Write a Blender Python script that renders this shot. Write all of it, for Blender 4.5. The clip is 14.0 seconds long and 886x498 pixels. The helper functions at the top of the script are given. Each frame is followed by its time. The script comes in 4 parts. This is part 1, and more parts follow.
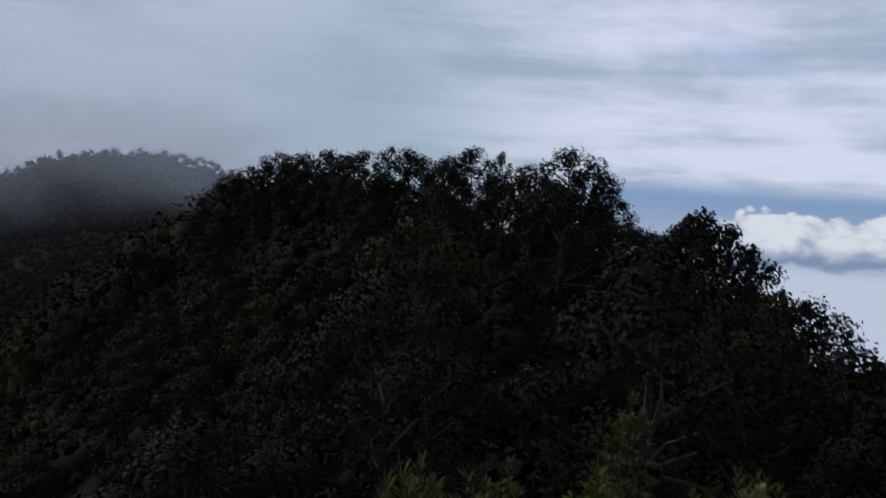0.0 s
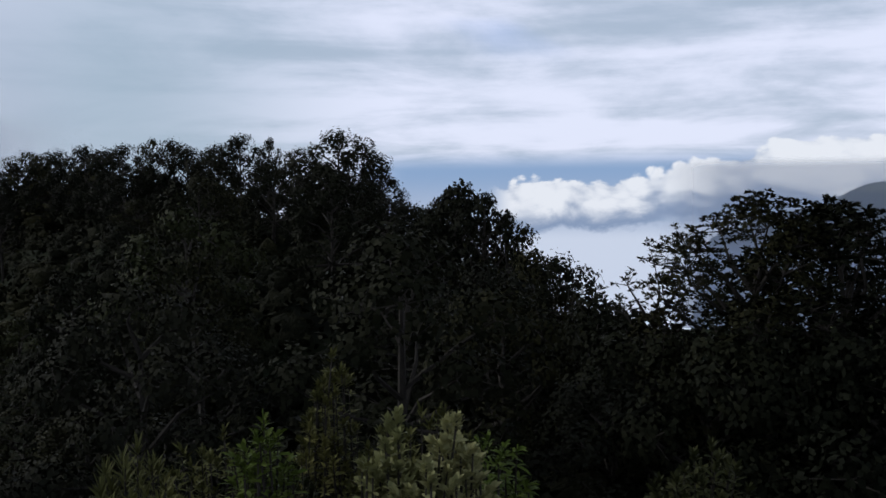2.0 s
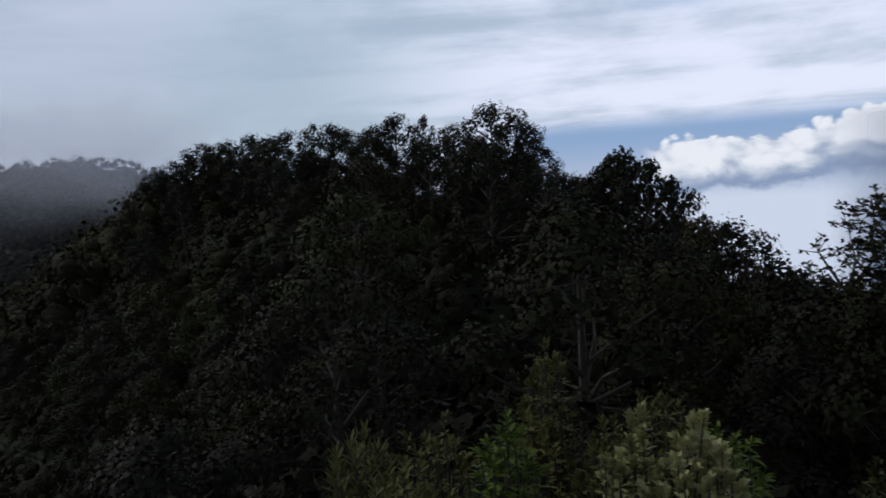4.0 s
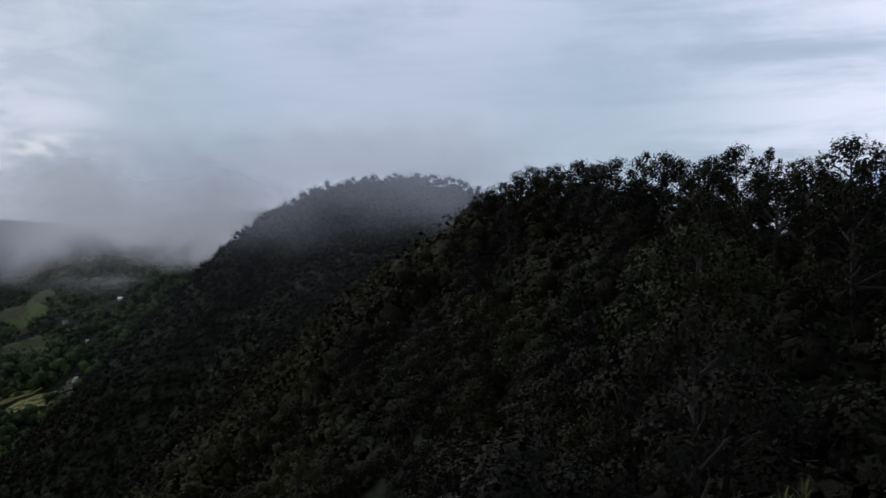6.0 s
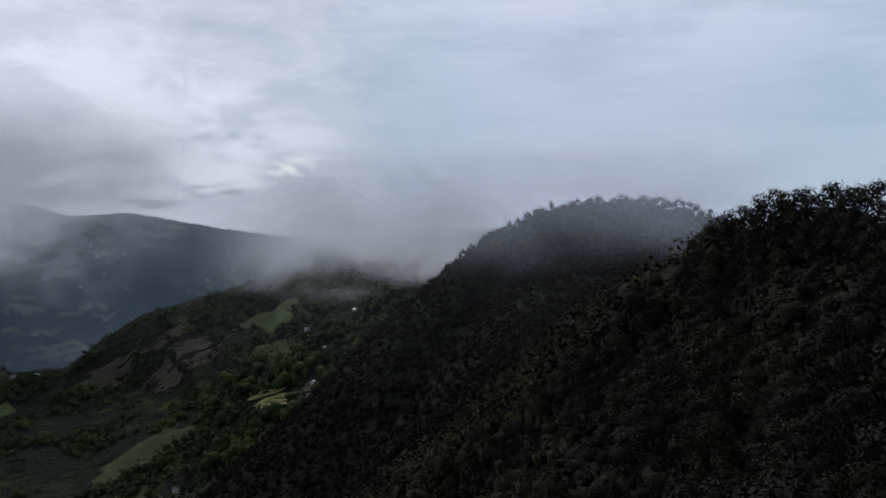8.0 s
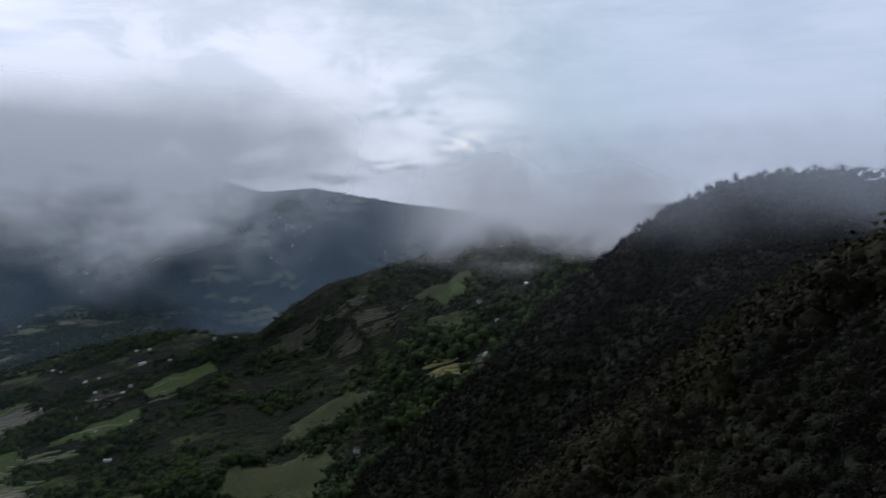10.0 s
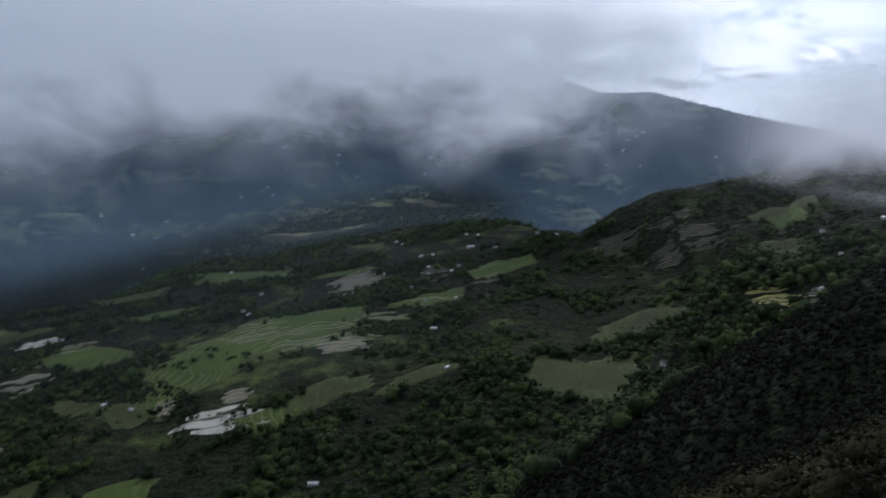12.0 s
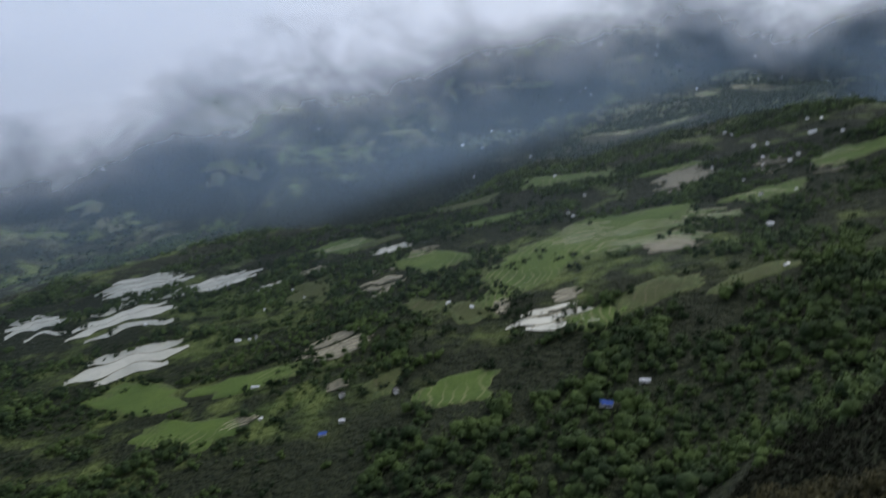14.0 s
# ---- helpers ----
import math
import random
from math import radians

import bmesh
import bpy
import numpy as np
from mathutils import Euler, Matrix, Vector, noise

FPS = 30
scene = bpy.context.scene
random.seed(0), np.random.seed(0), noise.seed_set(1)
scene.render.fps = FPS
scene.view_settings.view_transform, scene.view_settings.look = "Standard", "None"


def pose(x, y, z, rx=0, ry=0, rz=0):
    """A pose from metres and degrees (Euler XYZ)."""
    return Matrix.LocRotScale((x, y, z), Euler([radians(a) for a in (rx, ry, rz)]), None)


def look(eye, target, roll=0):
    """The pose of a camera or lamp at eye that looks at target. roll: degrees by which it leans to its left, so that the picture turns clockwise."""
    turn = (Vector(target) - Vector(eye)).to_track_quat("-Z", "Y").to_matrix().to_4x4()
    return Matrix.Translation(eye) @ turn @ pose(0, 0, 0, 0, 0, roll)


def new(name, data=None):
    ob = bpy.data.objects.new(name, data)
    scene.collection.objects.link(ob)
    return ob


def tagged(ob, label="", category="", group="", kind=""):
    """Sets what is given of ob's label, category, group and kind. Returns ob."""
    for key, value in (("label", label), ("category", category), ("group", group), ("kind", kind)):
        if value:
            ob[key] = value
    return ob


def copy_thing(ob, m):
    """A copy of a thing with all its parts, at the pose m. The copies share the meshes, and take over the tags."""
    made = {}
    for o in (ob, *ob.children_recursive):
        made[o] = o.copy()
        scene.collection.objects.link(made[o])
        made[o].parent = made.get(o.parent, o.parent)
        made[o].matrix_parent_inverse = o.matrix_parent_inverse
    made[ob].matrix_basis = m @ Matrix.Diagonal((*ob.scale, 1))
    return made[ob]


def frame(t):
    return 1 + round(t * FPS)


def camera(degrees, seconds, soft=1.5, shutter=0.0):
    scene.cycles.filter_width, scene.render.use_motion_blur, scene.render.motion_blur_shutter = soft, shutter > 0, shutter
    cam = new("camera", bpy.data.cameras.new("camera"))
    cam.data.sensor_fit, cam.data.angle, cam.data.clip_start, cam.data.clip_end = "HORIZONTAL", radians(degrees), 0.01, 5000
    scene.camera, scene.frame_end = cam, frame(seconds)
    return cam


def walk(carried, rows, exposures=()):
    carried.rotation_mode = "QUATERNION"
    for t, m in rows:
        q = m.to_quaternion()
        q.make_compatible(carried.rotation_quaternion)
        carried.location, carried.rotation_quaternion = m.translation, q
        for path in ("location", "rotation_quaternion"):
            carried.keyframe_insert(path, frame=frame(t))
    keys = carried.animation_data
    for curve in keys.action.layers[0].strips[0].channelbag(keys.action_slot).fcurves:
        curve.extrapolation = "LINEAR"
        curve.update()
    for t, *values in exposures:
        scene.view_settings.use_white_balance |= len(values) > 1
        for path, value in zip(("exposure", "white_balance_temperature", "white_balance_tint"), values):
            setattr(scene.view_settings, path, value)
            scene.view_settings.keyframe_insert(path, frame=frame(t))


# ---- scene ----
# ---- camera ----
cam = camera(58.2, 14.0, 1.6, 0.3)
PATH = [
    (0.000, 0.108, 0.221, -0.054, 85.870, -3.541, -1.906),
    (0.500, 0.233, 0.081, -0.107, 83.884, -1.249, -5.360),
    (1.000, 0.295, -0.066, -0.079, 85.261, 2.361, -10.907),
    (1.500, 0.456, -0.087, -0.050, 84.684, 2.024, -15.909),
    (2.000, 0.484, -0.128, -0.074, 85.065, 0.566, -17.399),
    (2.200, 0.457, -0.095, -0.047, 85.231, 1.053, -16.840),
    (4.300, 0.139, -0.073, 0.037, 83.266, 3.033, -3.740),
    (4.500, 0.074, -0.072, 0.043, 83.394, 2.096, -1.173),
    (5.000, -0.089, -0.088, 0.079, 85.200, 1.455, 4.509),
    (5.500, -0.338, -0.066, 0.084, 86.513, -2.772, 12.791),
    (6.000, -0.416, -0.076, 0.077, 86.093, 0.827, 15.416),
    (6.500, -0.477, -0.118, 0.042, 85.847, -0.211, 19.663),
    (7.000, -0.556, -0.136, 0.066, 85.997, -1.677, 22.748),
    (7.500, -0.674, -0.189, 0.107, 86.902, -1.312, 26.990),
    (7.700, -0.719, -0.187, 0.092, 87.480, -0.251, 29.377),
    (9.800, -1.015, -0.348, 0.041, 85.922, -2.681, 39.329),
    (10.000, -1.045, -0.392, 0.042, 85.849, 0.272, 43.638),
    (10.500, -1.226, -0.550, 0.108, 83.282, -0.480, 47.700),
    (11.000, -1.342, -0.695, 0.172, 81.886, -2.531, 52.615),
    (11.500, -1.498, -1.006, 0.128, 81.251, -1.971, 60.071),
    (12.000, -1.603, -1.278, 0.114, 78.224, -3.455, 67.312),
    (12.500, -1.709, -1.441, 0.079, 73.972, -6.574, 74.782),
    (13.000, -1.794, -1.676, 0.135, 74.045, -7.457, 79.325),
    (13.500, -1.766, -1.775, 0.141, 75.586, 0.615, 85.843),
    (13.800, -1.740, -1.802, 0.102, 74.600, 2.400, 87.800),
    (14.000, -1.723, -1.820, 0.076, 71.390, 5.203, 88.700),
]
walk(cam, [(t, pose(*r)) for t, *r in PATH], exposures=[(0.0, -0.28, 6150, 10), (0.8, -0.14, 6200, 10), (2.0, -0.05, 6250, 10), (7.5, 0.0, 6250, 10), (10.0, 0.15, 6100, 10), (11.0, 0.4, 6000, 10), (11.5, 0.45, 6000, 10), (12.0, 0.6, 6000, 10), (12.5, 1.2, 6000, 10), (13.0, 1.45, 6100, 10), (13.5, 1.4, 6200, 10), (14.0, 1.45, 6350, 10)])


# ---- node helpers ----
class Val:
    """A socket of a node tree with arithmetic."""

    def __init__(self, tree, socket):
        self.tree, self.socket = tree, socket

    def op(self, kind, *others, clamp=False):
        node = self.tree.nodes.new("ShaderNodeMath")
        node.operation, node.use_clamp = kind, clamp
        for slot, value in zip(node.inputs, (self, *others)):
            if isinstance(value, Val):
                self.tree.links.new(value.socket, slot)
            else:
                slot.default_value = value
        return Val(self.tree, node.outputs[0])

    def __add__(self, o):
        return self.op("ADD", o)

    def __sub__(self, o):
        return self.op("SUBTRACT", o)

    def __mul__(self, o):
        return self.op("MULTIPLY", o)

    def __truediv__(self, o):
        return self.op("DIVIDE", o)

    def step(self, low, high):
        """A smooth step from low to high."""
        node = self.tree.nodes.new("ShaderNodeMapRange")
        node.interpolation_type = "SMOOTHSTEP"
        self.tree.links.new(self.socket, node.inputs[0])
        node.inputs[1].default_value, node.inputs[2].default_value = low, high
        return Val(self.tree, node.outputs[0])


def combine(tree, x, y, z):
    node = tree.nodes.new("ShaderNodeCombineXYZ")
    for slot, value in zip(node.inputs, (x, y, z)):
        if isinstance(value, Val):
            tree.links.new(value.socket, slot)
        else:
            slot.default_value = value
    return Val(tree, node.outputs[0])


def separate(tree, v):
    node = tree.nodes.new("ShaderNodeSeparateXYZ")
    tree.links.new(v.socket, node.inputs[0])
    return [Val(tree, s) for s in node.outputs]


def grain(tree, v, scale, detail=4.0, rough=0.55, warp=0.0):
    node = tree.nodes.new("ShaderNodeTexNoise")
    node.inputs["Scale"].default_value, node.inputs["Detail"].default_value = scale, detail
    node.inputs["Roughness"].default_value, node.inputs["Distortion"].default_value = rough, warp
    if v is not None:
        tree.links.new(v.socket, node.inputs["Vector"])
    return Val(tree, node.outputs[0])


def puff(tree, v, scale):
    """Rounded heaps, highest at the middle of each."""
    node = tree.nodes.new("ShaderNodeTexVoronoi")
    node.voronoi_dimensions, node.feature = "3D", "SMOOTH_F1"
    node.inputs["Scale"].default_value, node.inputs["Smoothness"].default_value = scale, 0.35
    tree.links.new(v.socket, node.inputs["Vector"])
    return Val(tree, node.outputs["Distance"]) * -1.0 + 1.0


def blend(tree, fac, a, b):
    """A colour between a and b."""
    node = tree.nodes.new("ShaderNodeMix")
    node.data_type = "RGBA"
    for slot, value in ((node.inputs[0], fac), (node.inputs[6], a), (node.inputs[7], b)):
        if isinstance(value, Val):
            tree.links.new(value.socket, slot)
        elif isinstance(value, tuple):
            slot.default_value = (*value, 1.0)
        else:
            slot.default_value = value
    return Val(tree, node.outputs[2])


def coordinate(tree, kind):
    return Val(tree, tree.nodes.new("ShaderNodeTexCoord").outputs[kind])


# ---- sky and sun ----
SUN_TURN, SUN_HEIGHT = radians(-58), radians(36)


def build_sky():
    world = bpy.data.worlds.new("world")
    scene.world = world
    world.use_nodes = True
    t = world.node_tree
    t.nodes.clear()
    d = coordinate(t, "Generated")
    x, y, z = separate(t, d)
    az = (x * -1.0).op("ARCTAN2", y) * 57.29578
    el = z.op("ARCSINE") * 57.29578
    # layered stratus, drawn out towards the horizon
    over = (z.op("MAXIMUM", 0.0) + 0.10)
    deck = combine(t, x / over, y / over, 0.3)
    sheets = grain(t, deck, 0.55, 6.0, 0.56, 0.6)
    streak = grain(t, combine(t, az * 0.03, el * 0.42, 1.7), 1.0, 5.0, 0.55, 0.3)
    fine = grain(t, combine(t, az * 0.09, el * 0.30, 5.0), 1.0, 6.0, 0.6, 0.4)
    light = (sheets * 0.5 + streak * 0.32 + fine * 0.38).step(0.45, 0.68)
    grey, white = (0.45, 0.53, 0.65), (0.82, 0.85, 1.0)
    base = blend(t, light, grey, white)
    # thick plain mist over the hill
    fog = (az - 19.0).op("ABSOLUTE").step(34.0, 14.0) * el.step(24.0, 6.0)
    base = blend(t, fog * 0.85, base, blend(t, (az - 20.0).op("ABSOLUTE").step(16.0, 4.0), (0.37, 0.47, 0.57), (0.43, 0.49, 0.61)))
    # the broken bright cloud above the valley
    def spot(a0, e0, wide, high):
        u, v = (az - a0) / wide, (el - e0) / high
        return (u * u + v * v).step(1.0, 0.1)

    rags = grain(t, combine(t, az * 0.16, el * 0.34, 5.0), 1.0, 7.0, 0.62, 0.5)
    base = blend(t, (az - 52.0).op("ABSOLUTE").step(24.0, 10.0) * el.step(24.0, 12.0) * 0.6, base, blend(t, rags.step(0.36, 0.66), (0.42, 0.47, 0.54), (0.62, 0.65, 0.72)))
    for a0, e0, wide, high, much in ((52.0, 6.8, 11.0, 3.6, 0.9), (44.0, 4.0, 8.0, 3.4, 0.8), (59.0, 9.2, 9.0, 3.0, 0.8), (67.0, 10.6, 6.0, 2.6, 0.7), (57.0, 4.6, 7.0, 3.0, 0.55), (100.5, 2.6, 7.0, 2.2, 0.8)):
        base = blend(t, spot(a0, e0, wide, high) * rags.step(0.40, 0.60) * much, base, (0.76, 0.78, 0.88))
    base = blend(t, spot(41.8, 3.0, 2.6, 1.4) * rags.step(0.46, 0.54), base, (0.98, 0.98, 0.98))
    base = blend(t, spot(49.0, 2.4, 9.0, 1.5) * rags.step(0.42, 0.60) * 0.7, base, (0.78, 0.80, 0.88))
    # torn dark scraps just over the crest
    scraps = grain(t, combine(t, az * 0.5, el * 1.5, 7.0), 1.0, 6.0, 0.6, 0.4)
    base = blend(t, (spot(57.4, 1.5, 3.2, 1.1) + spot(51.5, 0.9, 3.0, 0.6) + spot(47.5, 1.7, 2.6, 0.6)) * scraps.step(0.44, 0.58) * 0.85, base, (0.27, 0.31, 0.38))
    # a thin place with blue showing
    blue = grain(t, combine(t, az * 0.05, el * 0.13, 9.3), 1.0, 3.0, 0.5)
    base = blend(t, blue.step(0.56, 0.72) * el.step(7.0, 12.0) * az.step(-10.0, -24.0) * 0.8, base, (0.48, 0.60, 0.92))
    # clear blue-grey air and heaped cloud over the far lowland
    side = az.step(-9.0, -15.0)
    band = el.step(2.2, 0.6) * side
    air = blend(t, el.step(-4.4, -2.6), (0.64, 0.70, 0.83), blend(t, el.step(-2.4, 0.8), (0.42, 0.50, 0.66), (0.27, 0.40, 0.62)))
    base = blend(t, band, base, air)
    wob = grain(t, combine(t, az * 0.5, el * 0.6, 2.2), 1.0, 4.0, 0.6)
    puffs = puff(t, combine(t, az * 0.42 + wob * 0.5, el * 0.50 + wob * 0.5, 0.0), 1.0) * 0.6 + puff(t, combine(t, az * 1.0 + wob, el * 1.25 + wob, 3.0), 1.0) * 0.4
    heap = grain(t, combine(t, az * 0.20, el * 0.34, 2.2), 1.0, 7.0, 0.6, 0.4)
    top = az.step(-29.0, -43.0) * 2.6 + az.step(-21.0, -23.0) * 0.6 - 0.5
    body = (top - el) + (puffs - 0.5) * 2.2 + (heap - 0.5) * 3.0
    bottom = (el + 3.0 + az.step(-30.0, -40.0) * -1.6) + (heap - 0.5) * 4.5
    mask = body.step(0.0, 0.35) * bottom.step(-1.0, -0.3) * az.step(-20.5, -22.5)
    lit = bottom.step(-0.4, 1.5) * ((puffs - 0.5) * 1.0 + (heap - 0.5) * 1.6 + 0.75).step(0.15, 0.85)
    base = blend(t, mask, base, blend(t, lit, (0.26, 0.34, 0.50), (0.86, 0.88, 0.93)))
    # darkened overhead, out of view, so that less light falls on the forest
    base = blend(t, z.step(0.18, 0.65) * 0.88, base, (0.08, 0.09, 0.105))
    # unseen darkening added behind the viewpoint, to dim the light on the near slopes
    base = blend(t, y.step(0.05, -0.75) * x.step(-0.85, 0.0) * 0.6, base, (0.16, 0.175, 0.21))
    sky = t.nodes.new("ShaderNodeTexSky")
    sky.sky_type, sky.sun_disc = "NISHITA", False
    sky.sun_elevation, sky.sun_rotation = SUN_HEIGHT, SUN_TURN
    clear, cloudy = t.nodes.new("ShaderNodeBackground"), t.nodes.new("ShaderNodeBackground")
    t.links.new(sky.outputs[0], clear.inputs[0])
    clear.inputs[1].default_value = 0.1
    t.links.new(base.socket, cloudy.inputs[0])
    cloudy.inputs[1].default_value = 1.0
    mix, out = t.nodes.new("ShaderNodeMixShader"), t.nodes.new("ShaderNodeOutputWorld")
    mix.inputs[0].default_value = 0.95
    t.links.new(clear.outputs[0], mix.inputs[1])
    t.links.new(cloudy.outputs[0], mix.inputs[2])
    t.links.new(mix.outputs[0], out.inputs[0])


build_sky()
sun = new("sun", bpy.data.lights.new("sun", "SUN"))
sun.data.energy, sun.data.angle, sun.data.color = 1.15, radians(35), (1.0, 0.97, 0.93)
sun.matrix_world = look((0, 0, 300), (-math.sin(SUN_TURN), -math.cos(SUN_TURN), 300 - math.tan(SUN_HEIGHT)))


# ---- shape of the land ----
def value_noise(x, y, seed=0):
    xi, yi = np.floor(x), np.floor(y)
    fx, fy = x - xi, y - yi
    fx, fy = fx * fx * (3 - 2 * fx), fy * fy * (3 - 2 * fy)

    def corner(a, b):
        h = np.sin(a * 127.1 + b * 311.7 + seed * 74.7) * 43758.5453
        return h - np.floor(h)

    low = corner(xi, yi) * (1 - fx) + corner(xi + 1, yi) * fx
    high = corner(xi, yi + 1) * (1 - fx) + corner(xi + 1, yi + 1) * fx
    return low * (1 - fy) + high * fy - 0.5


def fbm(x, y, size, octaves=4, seed=0):
    total, gain = 0.0, 1.0
    for n in range(octaves):
        total = total + gain * value_noise(x / size + 13.7 * n, y / size - 7.3 * n, seed + n)
        size, gain = size * 0.5, gain * 0.5
    return total


def polar(az, r, z):
    """A place from the bearing (degrees, to the left of +y), the distance on the map and the height."""
    return (-math.sin(radians(az)) * r, math.cos(radians(az)) * r, z)


def crest(points, x, y):
    """Height of the crest nearest to each place, the distance from it, and its side (+ to the left)."""
    best = np.full(x.shape, 1e12)
    z, side = np.zeros(x.shape), np.ones(x.shape)
    for (ax, ay, az_), (bx, by, bz) in zip(points, points[1:]):
        ux, uy = bx - ax, by - ay
        k = np.clip(((x - ax) * ux + (y - ay) * uy) / (ux * ux + uy * uy), 0, 1)
        dx, dy = x - ax - k * ux, y - ay - k * uy
        d = dx * dx + dy * dy
        near = d < best
        best = np.where(near, d, best)
        z = np.where(near, az_ + k * (bz - az_), z)
        side = np.where(near, np.sign(ux * dy - uy * dx), side)
    return z, np.sqrt(best), side


RIDGE = [(60, -600, -60), (10, -120, -6), (-1, -8, -2.0), (-0.8, -1.5, -1.72), (0.2, 0.6, -1.8), (1.5, 5, -3.2), (2.5, 13, -4.6), (4, 30, -2.0),
         (-2, 42, -2.2), (-10, 60, -3.4), (-36, 130, -16), (-72, 215, -17), (-100, 270, -6.0), (-150, 380, -14), (-330, 680, -35), (-700, 1300, -70)]
HILL = [polar(11, 262, -7), polar(13.2, 270, 0.2), polar(17, 285, 4.6), polar(22, 300, 4.6), polar(24.8, 303, 1.6), polar(26.6, 306, -4)]
SPUR = [polar(26, 950, -15), polar(32, 1050, -12), polar(36.6, 1080, -38), polar(42.5, 1100, -80), polar(47.7, 1100, -101),
        polar(51.7, 1090, -124), polar(54.1, 1080, -156), polar(57.0, 1060, -196)]
FAR = [polar(10, 3900, -220), polar(30, 3800, -135), polar(40, 3750, -115), polar(46.7, 3750, -56), polar(52.8, 3750, 12), polar(56.4, 3750, -6),
       polar(60, 3700, 66), polar(66, 3700, 90), polar(72, 3650, 150), polar(85, 3650, 180), polar(105, 3650, 190), polar(125, 3650, 190), polar(160, 3650, 100)]
EAST = [polar(-34.5, 4300, -900), polar(-36, 4300, -300), polar(-39.5, 4300, -205), polar(-42.6, 4300, -135), polar(-46.5, 4300, -30), polar(-50, 4400, 20), polar(-56, 4500, 60), polar(-90, 4400, -20)]
SHOULDER = [polar(85, 1180, -302), polar(81, 1420, -310), polar(78, 1700, -327), polar(74.5, 2000, -337), polar(70, 2400, -338), polar(66, 2900, -300)]
EDGE = [(128, 1350), (116.5, 1420), (112.9, 1480), (106, 1420), (100, 1240), (95.5, 1060), (87.5, 1090), (80, 1230), (75, 1290), (70, 1330), (62, 1260), (56, 1180), (45, 1300), (30, 1500)]


def bench(x, y):
    return -232 + 0.07 * x + 0.16 * y + 0.08 * np.maximum(0.0, -300.0 - y)


def height(x, y):
    x, y = np.asarray(x, float), np.asarray(y, float)
    r = np.hypot(x, y)
    az = np.degrees(np.arctan2(-x, y))
    # the wooded ridge under the camera
    z, d, side = crest(RIDGE, x, y)
    along = -0.342 * x + 0.94 * y
    w = 2.2 + np.clip(r * 0.05, 0, 14)
    soft = np.sqrt(d * d + w * w) - w
    steep = np.where(side > 0, 0.90 + 0.08 * np.clip(along / 200, 0, 1), 0.62)
    ridge = z - steep * soft
    ridge = ridge + fbm(x, y, 60, 4, 3) * np.clip((d - 12) / 40, 0, 1) * 9 + fbm(x, y, 9, 3, 8) * np.clip((r - 6) / 20, 0, 1) * 0.9
    z, d, side = crest(HILL, x, y)
    ridge = np.maximum(ridge, z - 0.96 * (np.sqrt(d * d + 49) - 7) + fbm(x, y, 40, 3, 14) * 2.5 * np.clip(d / 30, 0.1, 1))
    # the terraced bench below it, cut off by the gorge
    order = sorted(EDGE)
    rim = np.interp(az, [a for a, _ in order], [e for _, e in order]) + fbm(x, y, 260, 3, 5) * 60
    flat = bench(x, y) + fbm(x, y, 240, 4, 11) * np.interp(az, [70, 100], [15, 9])
    past = np.clip(r - rim, 0, None)
    fall = np.interp(az, [56, 64, 77, 87], [0.62, 0.12, 0.12, 0.62])
    flat = flat - fall * (np.sqrt(past * past + 400) - 20)
    flat = np.where((az > 5) & (az < 175), flat, -900)
    z, d, side = crest(SPUR, x, y)
    spur = z - 0.36 * (np.sqrt(d * d + 900) - 30) - np.clip(r - 1120, 0, None) * 0.35 + fbm(x, y, 130, 4, 21) * 12
    # the shoulder that joins the bench to the mountain across the valley
    z, d, side = crest(SHOULDER, x, y)
    arm = z - np.where(side > 0, 0.62, 0.16) * (np.sqrt(d * d + 1600) - 40) + fbm(x, y, 210, 4, 26) * 26 * np.clip((r - 1150) / 200, 0, 1)
    # the mountain across the valley
    z, d, side = crest(FAR, x, y)
    folds = np.abs(fbm(x, y, 760, 5, 31))
    far = z - 0.37 * (np.sqrt(d * d + 3600) - 60) + (0.16 - folds) * 330 * np.clip(d / 350, 0.03, 1) + fbm(x, y, 160, 3, 37) * 24 * np.clip(d / 200, 0.1, 1)
    z, d, side = crest(EAST, x, y)
    far = np.maximum(far, z - 0.45 * d + fbm(x, y, 300, 4, 45) * 40)
    low = np.where((az < 0) & (az > -150), -1500.0, -640.0) + fbm(x, y, 700, 3, 41) * 60
    top = np.maximum.reduce([ridge, flat, spur, arm, far, low])
    k = 6.0
    return top + k * np.log(sum(np.exp(np.clip((p - top) / k, -40, 0)) for p in (ridge, flat, spur, arm, far, low))) - k * math.log(1.0)


def height_at(x, y):
    return float(height(np.array([x]), np.array([y]))[0])

# ---- materials ----
def material(name):
    m = bpy.data.materials.new(name)
    m.use_nodes = True
    t = m.node_tree
    return m, t, t.nodes["Principled BSDF"]


def bump(t, bsdf, value, strength, distance):
    node = t.nodes.new("ShaderNodeBump")
    node.inputs["Strength"].default_value, node.inputs["Distance"].default_value = strength, distance
    t.links.new(value.socket, node.inputs["Height"])
    t.links.new(node.outputs[0], bsdf.inputs["Normal"])


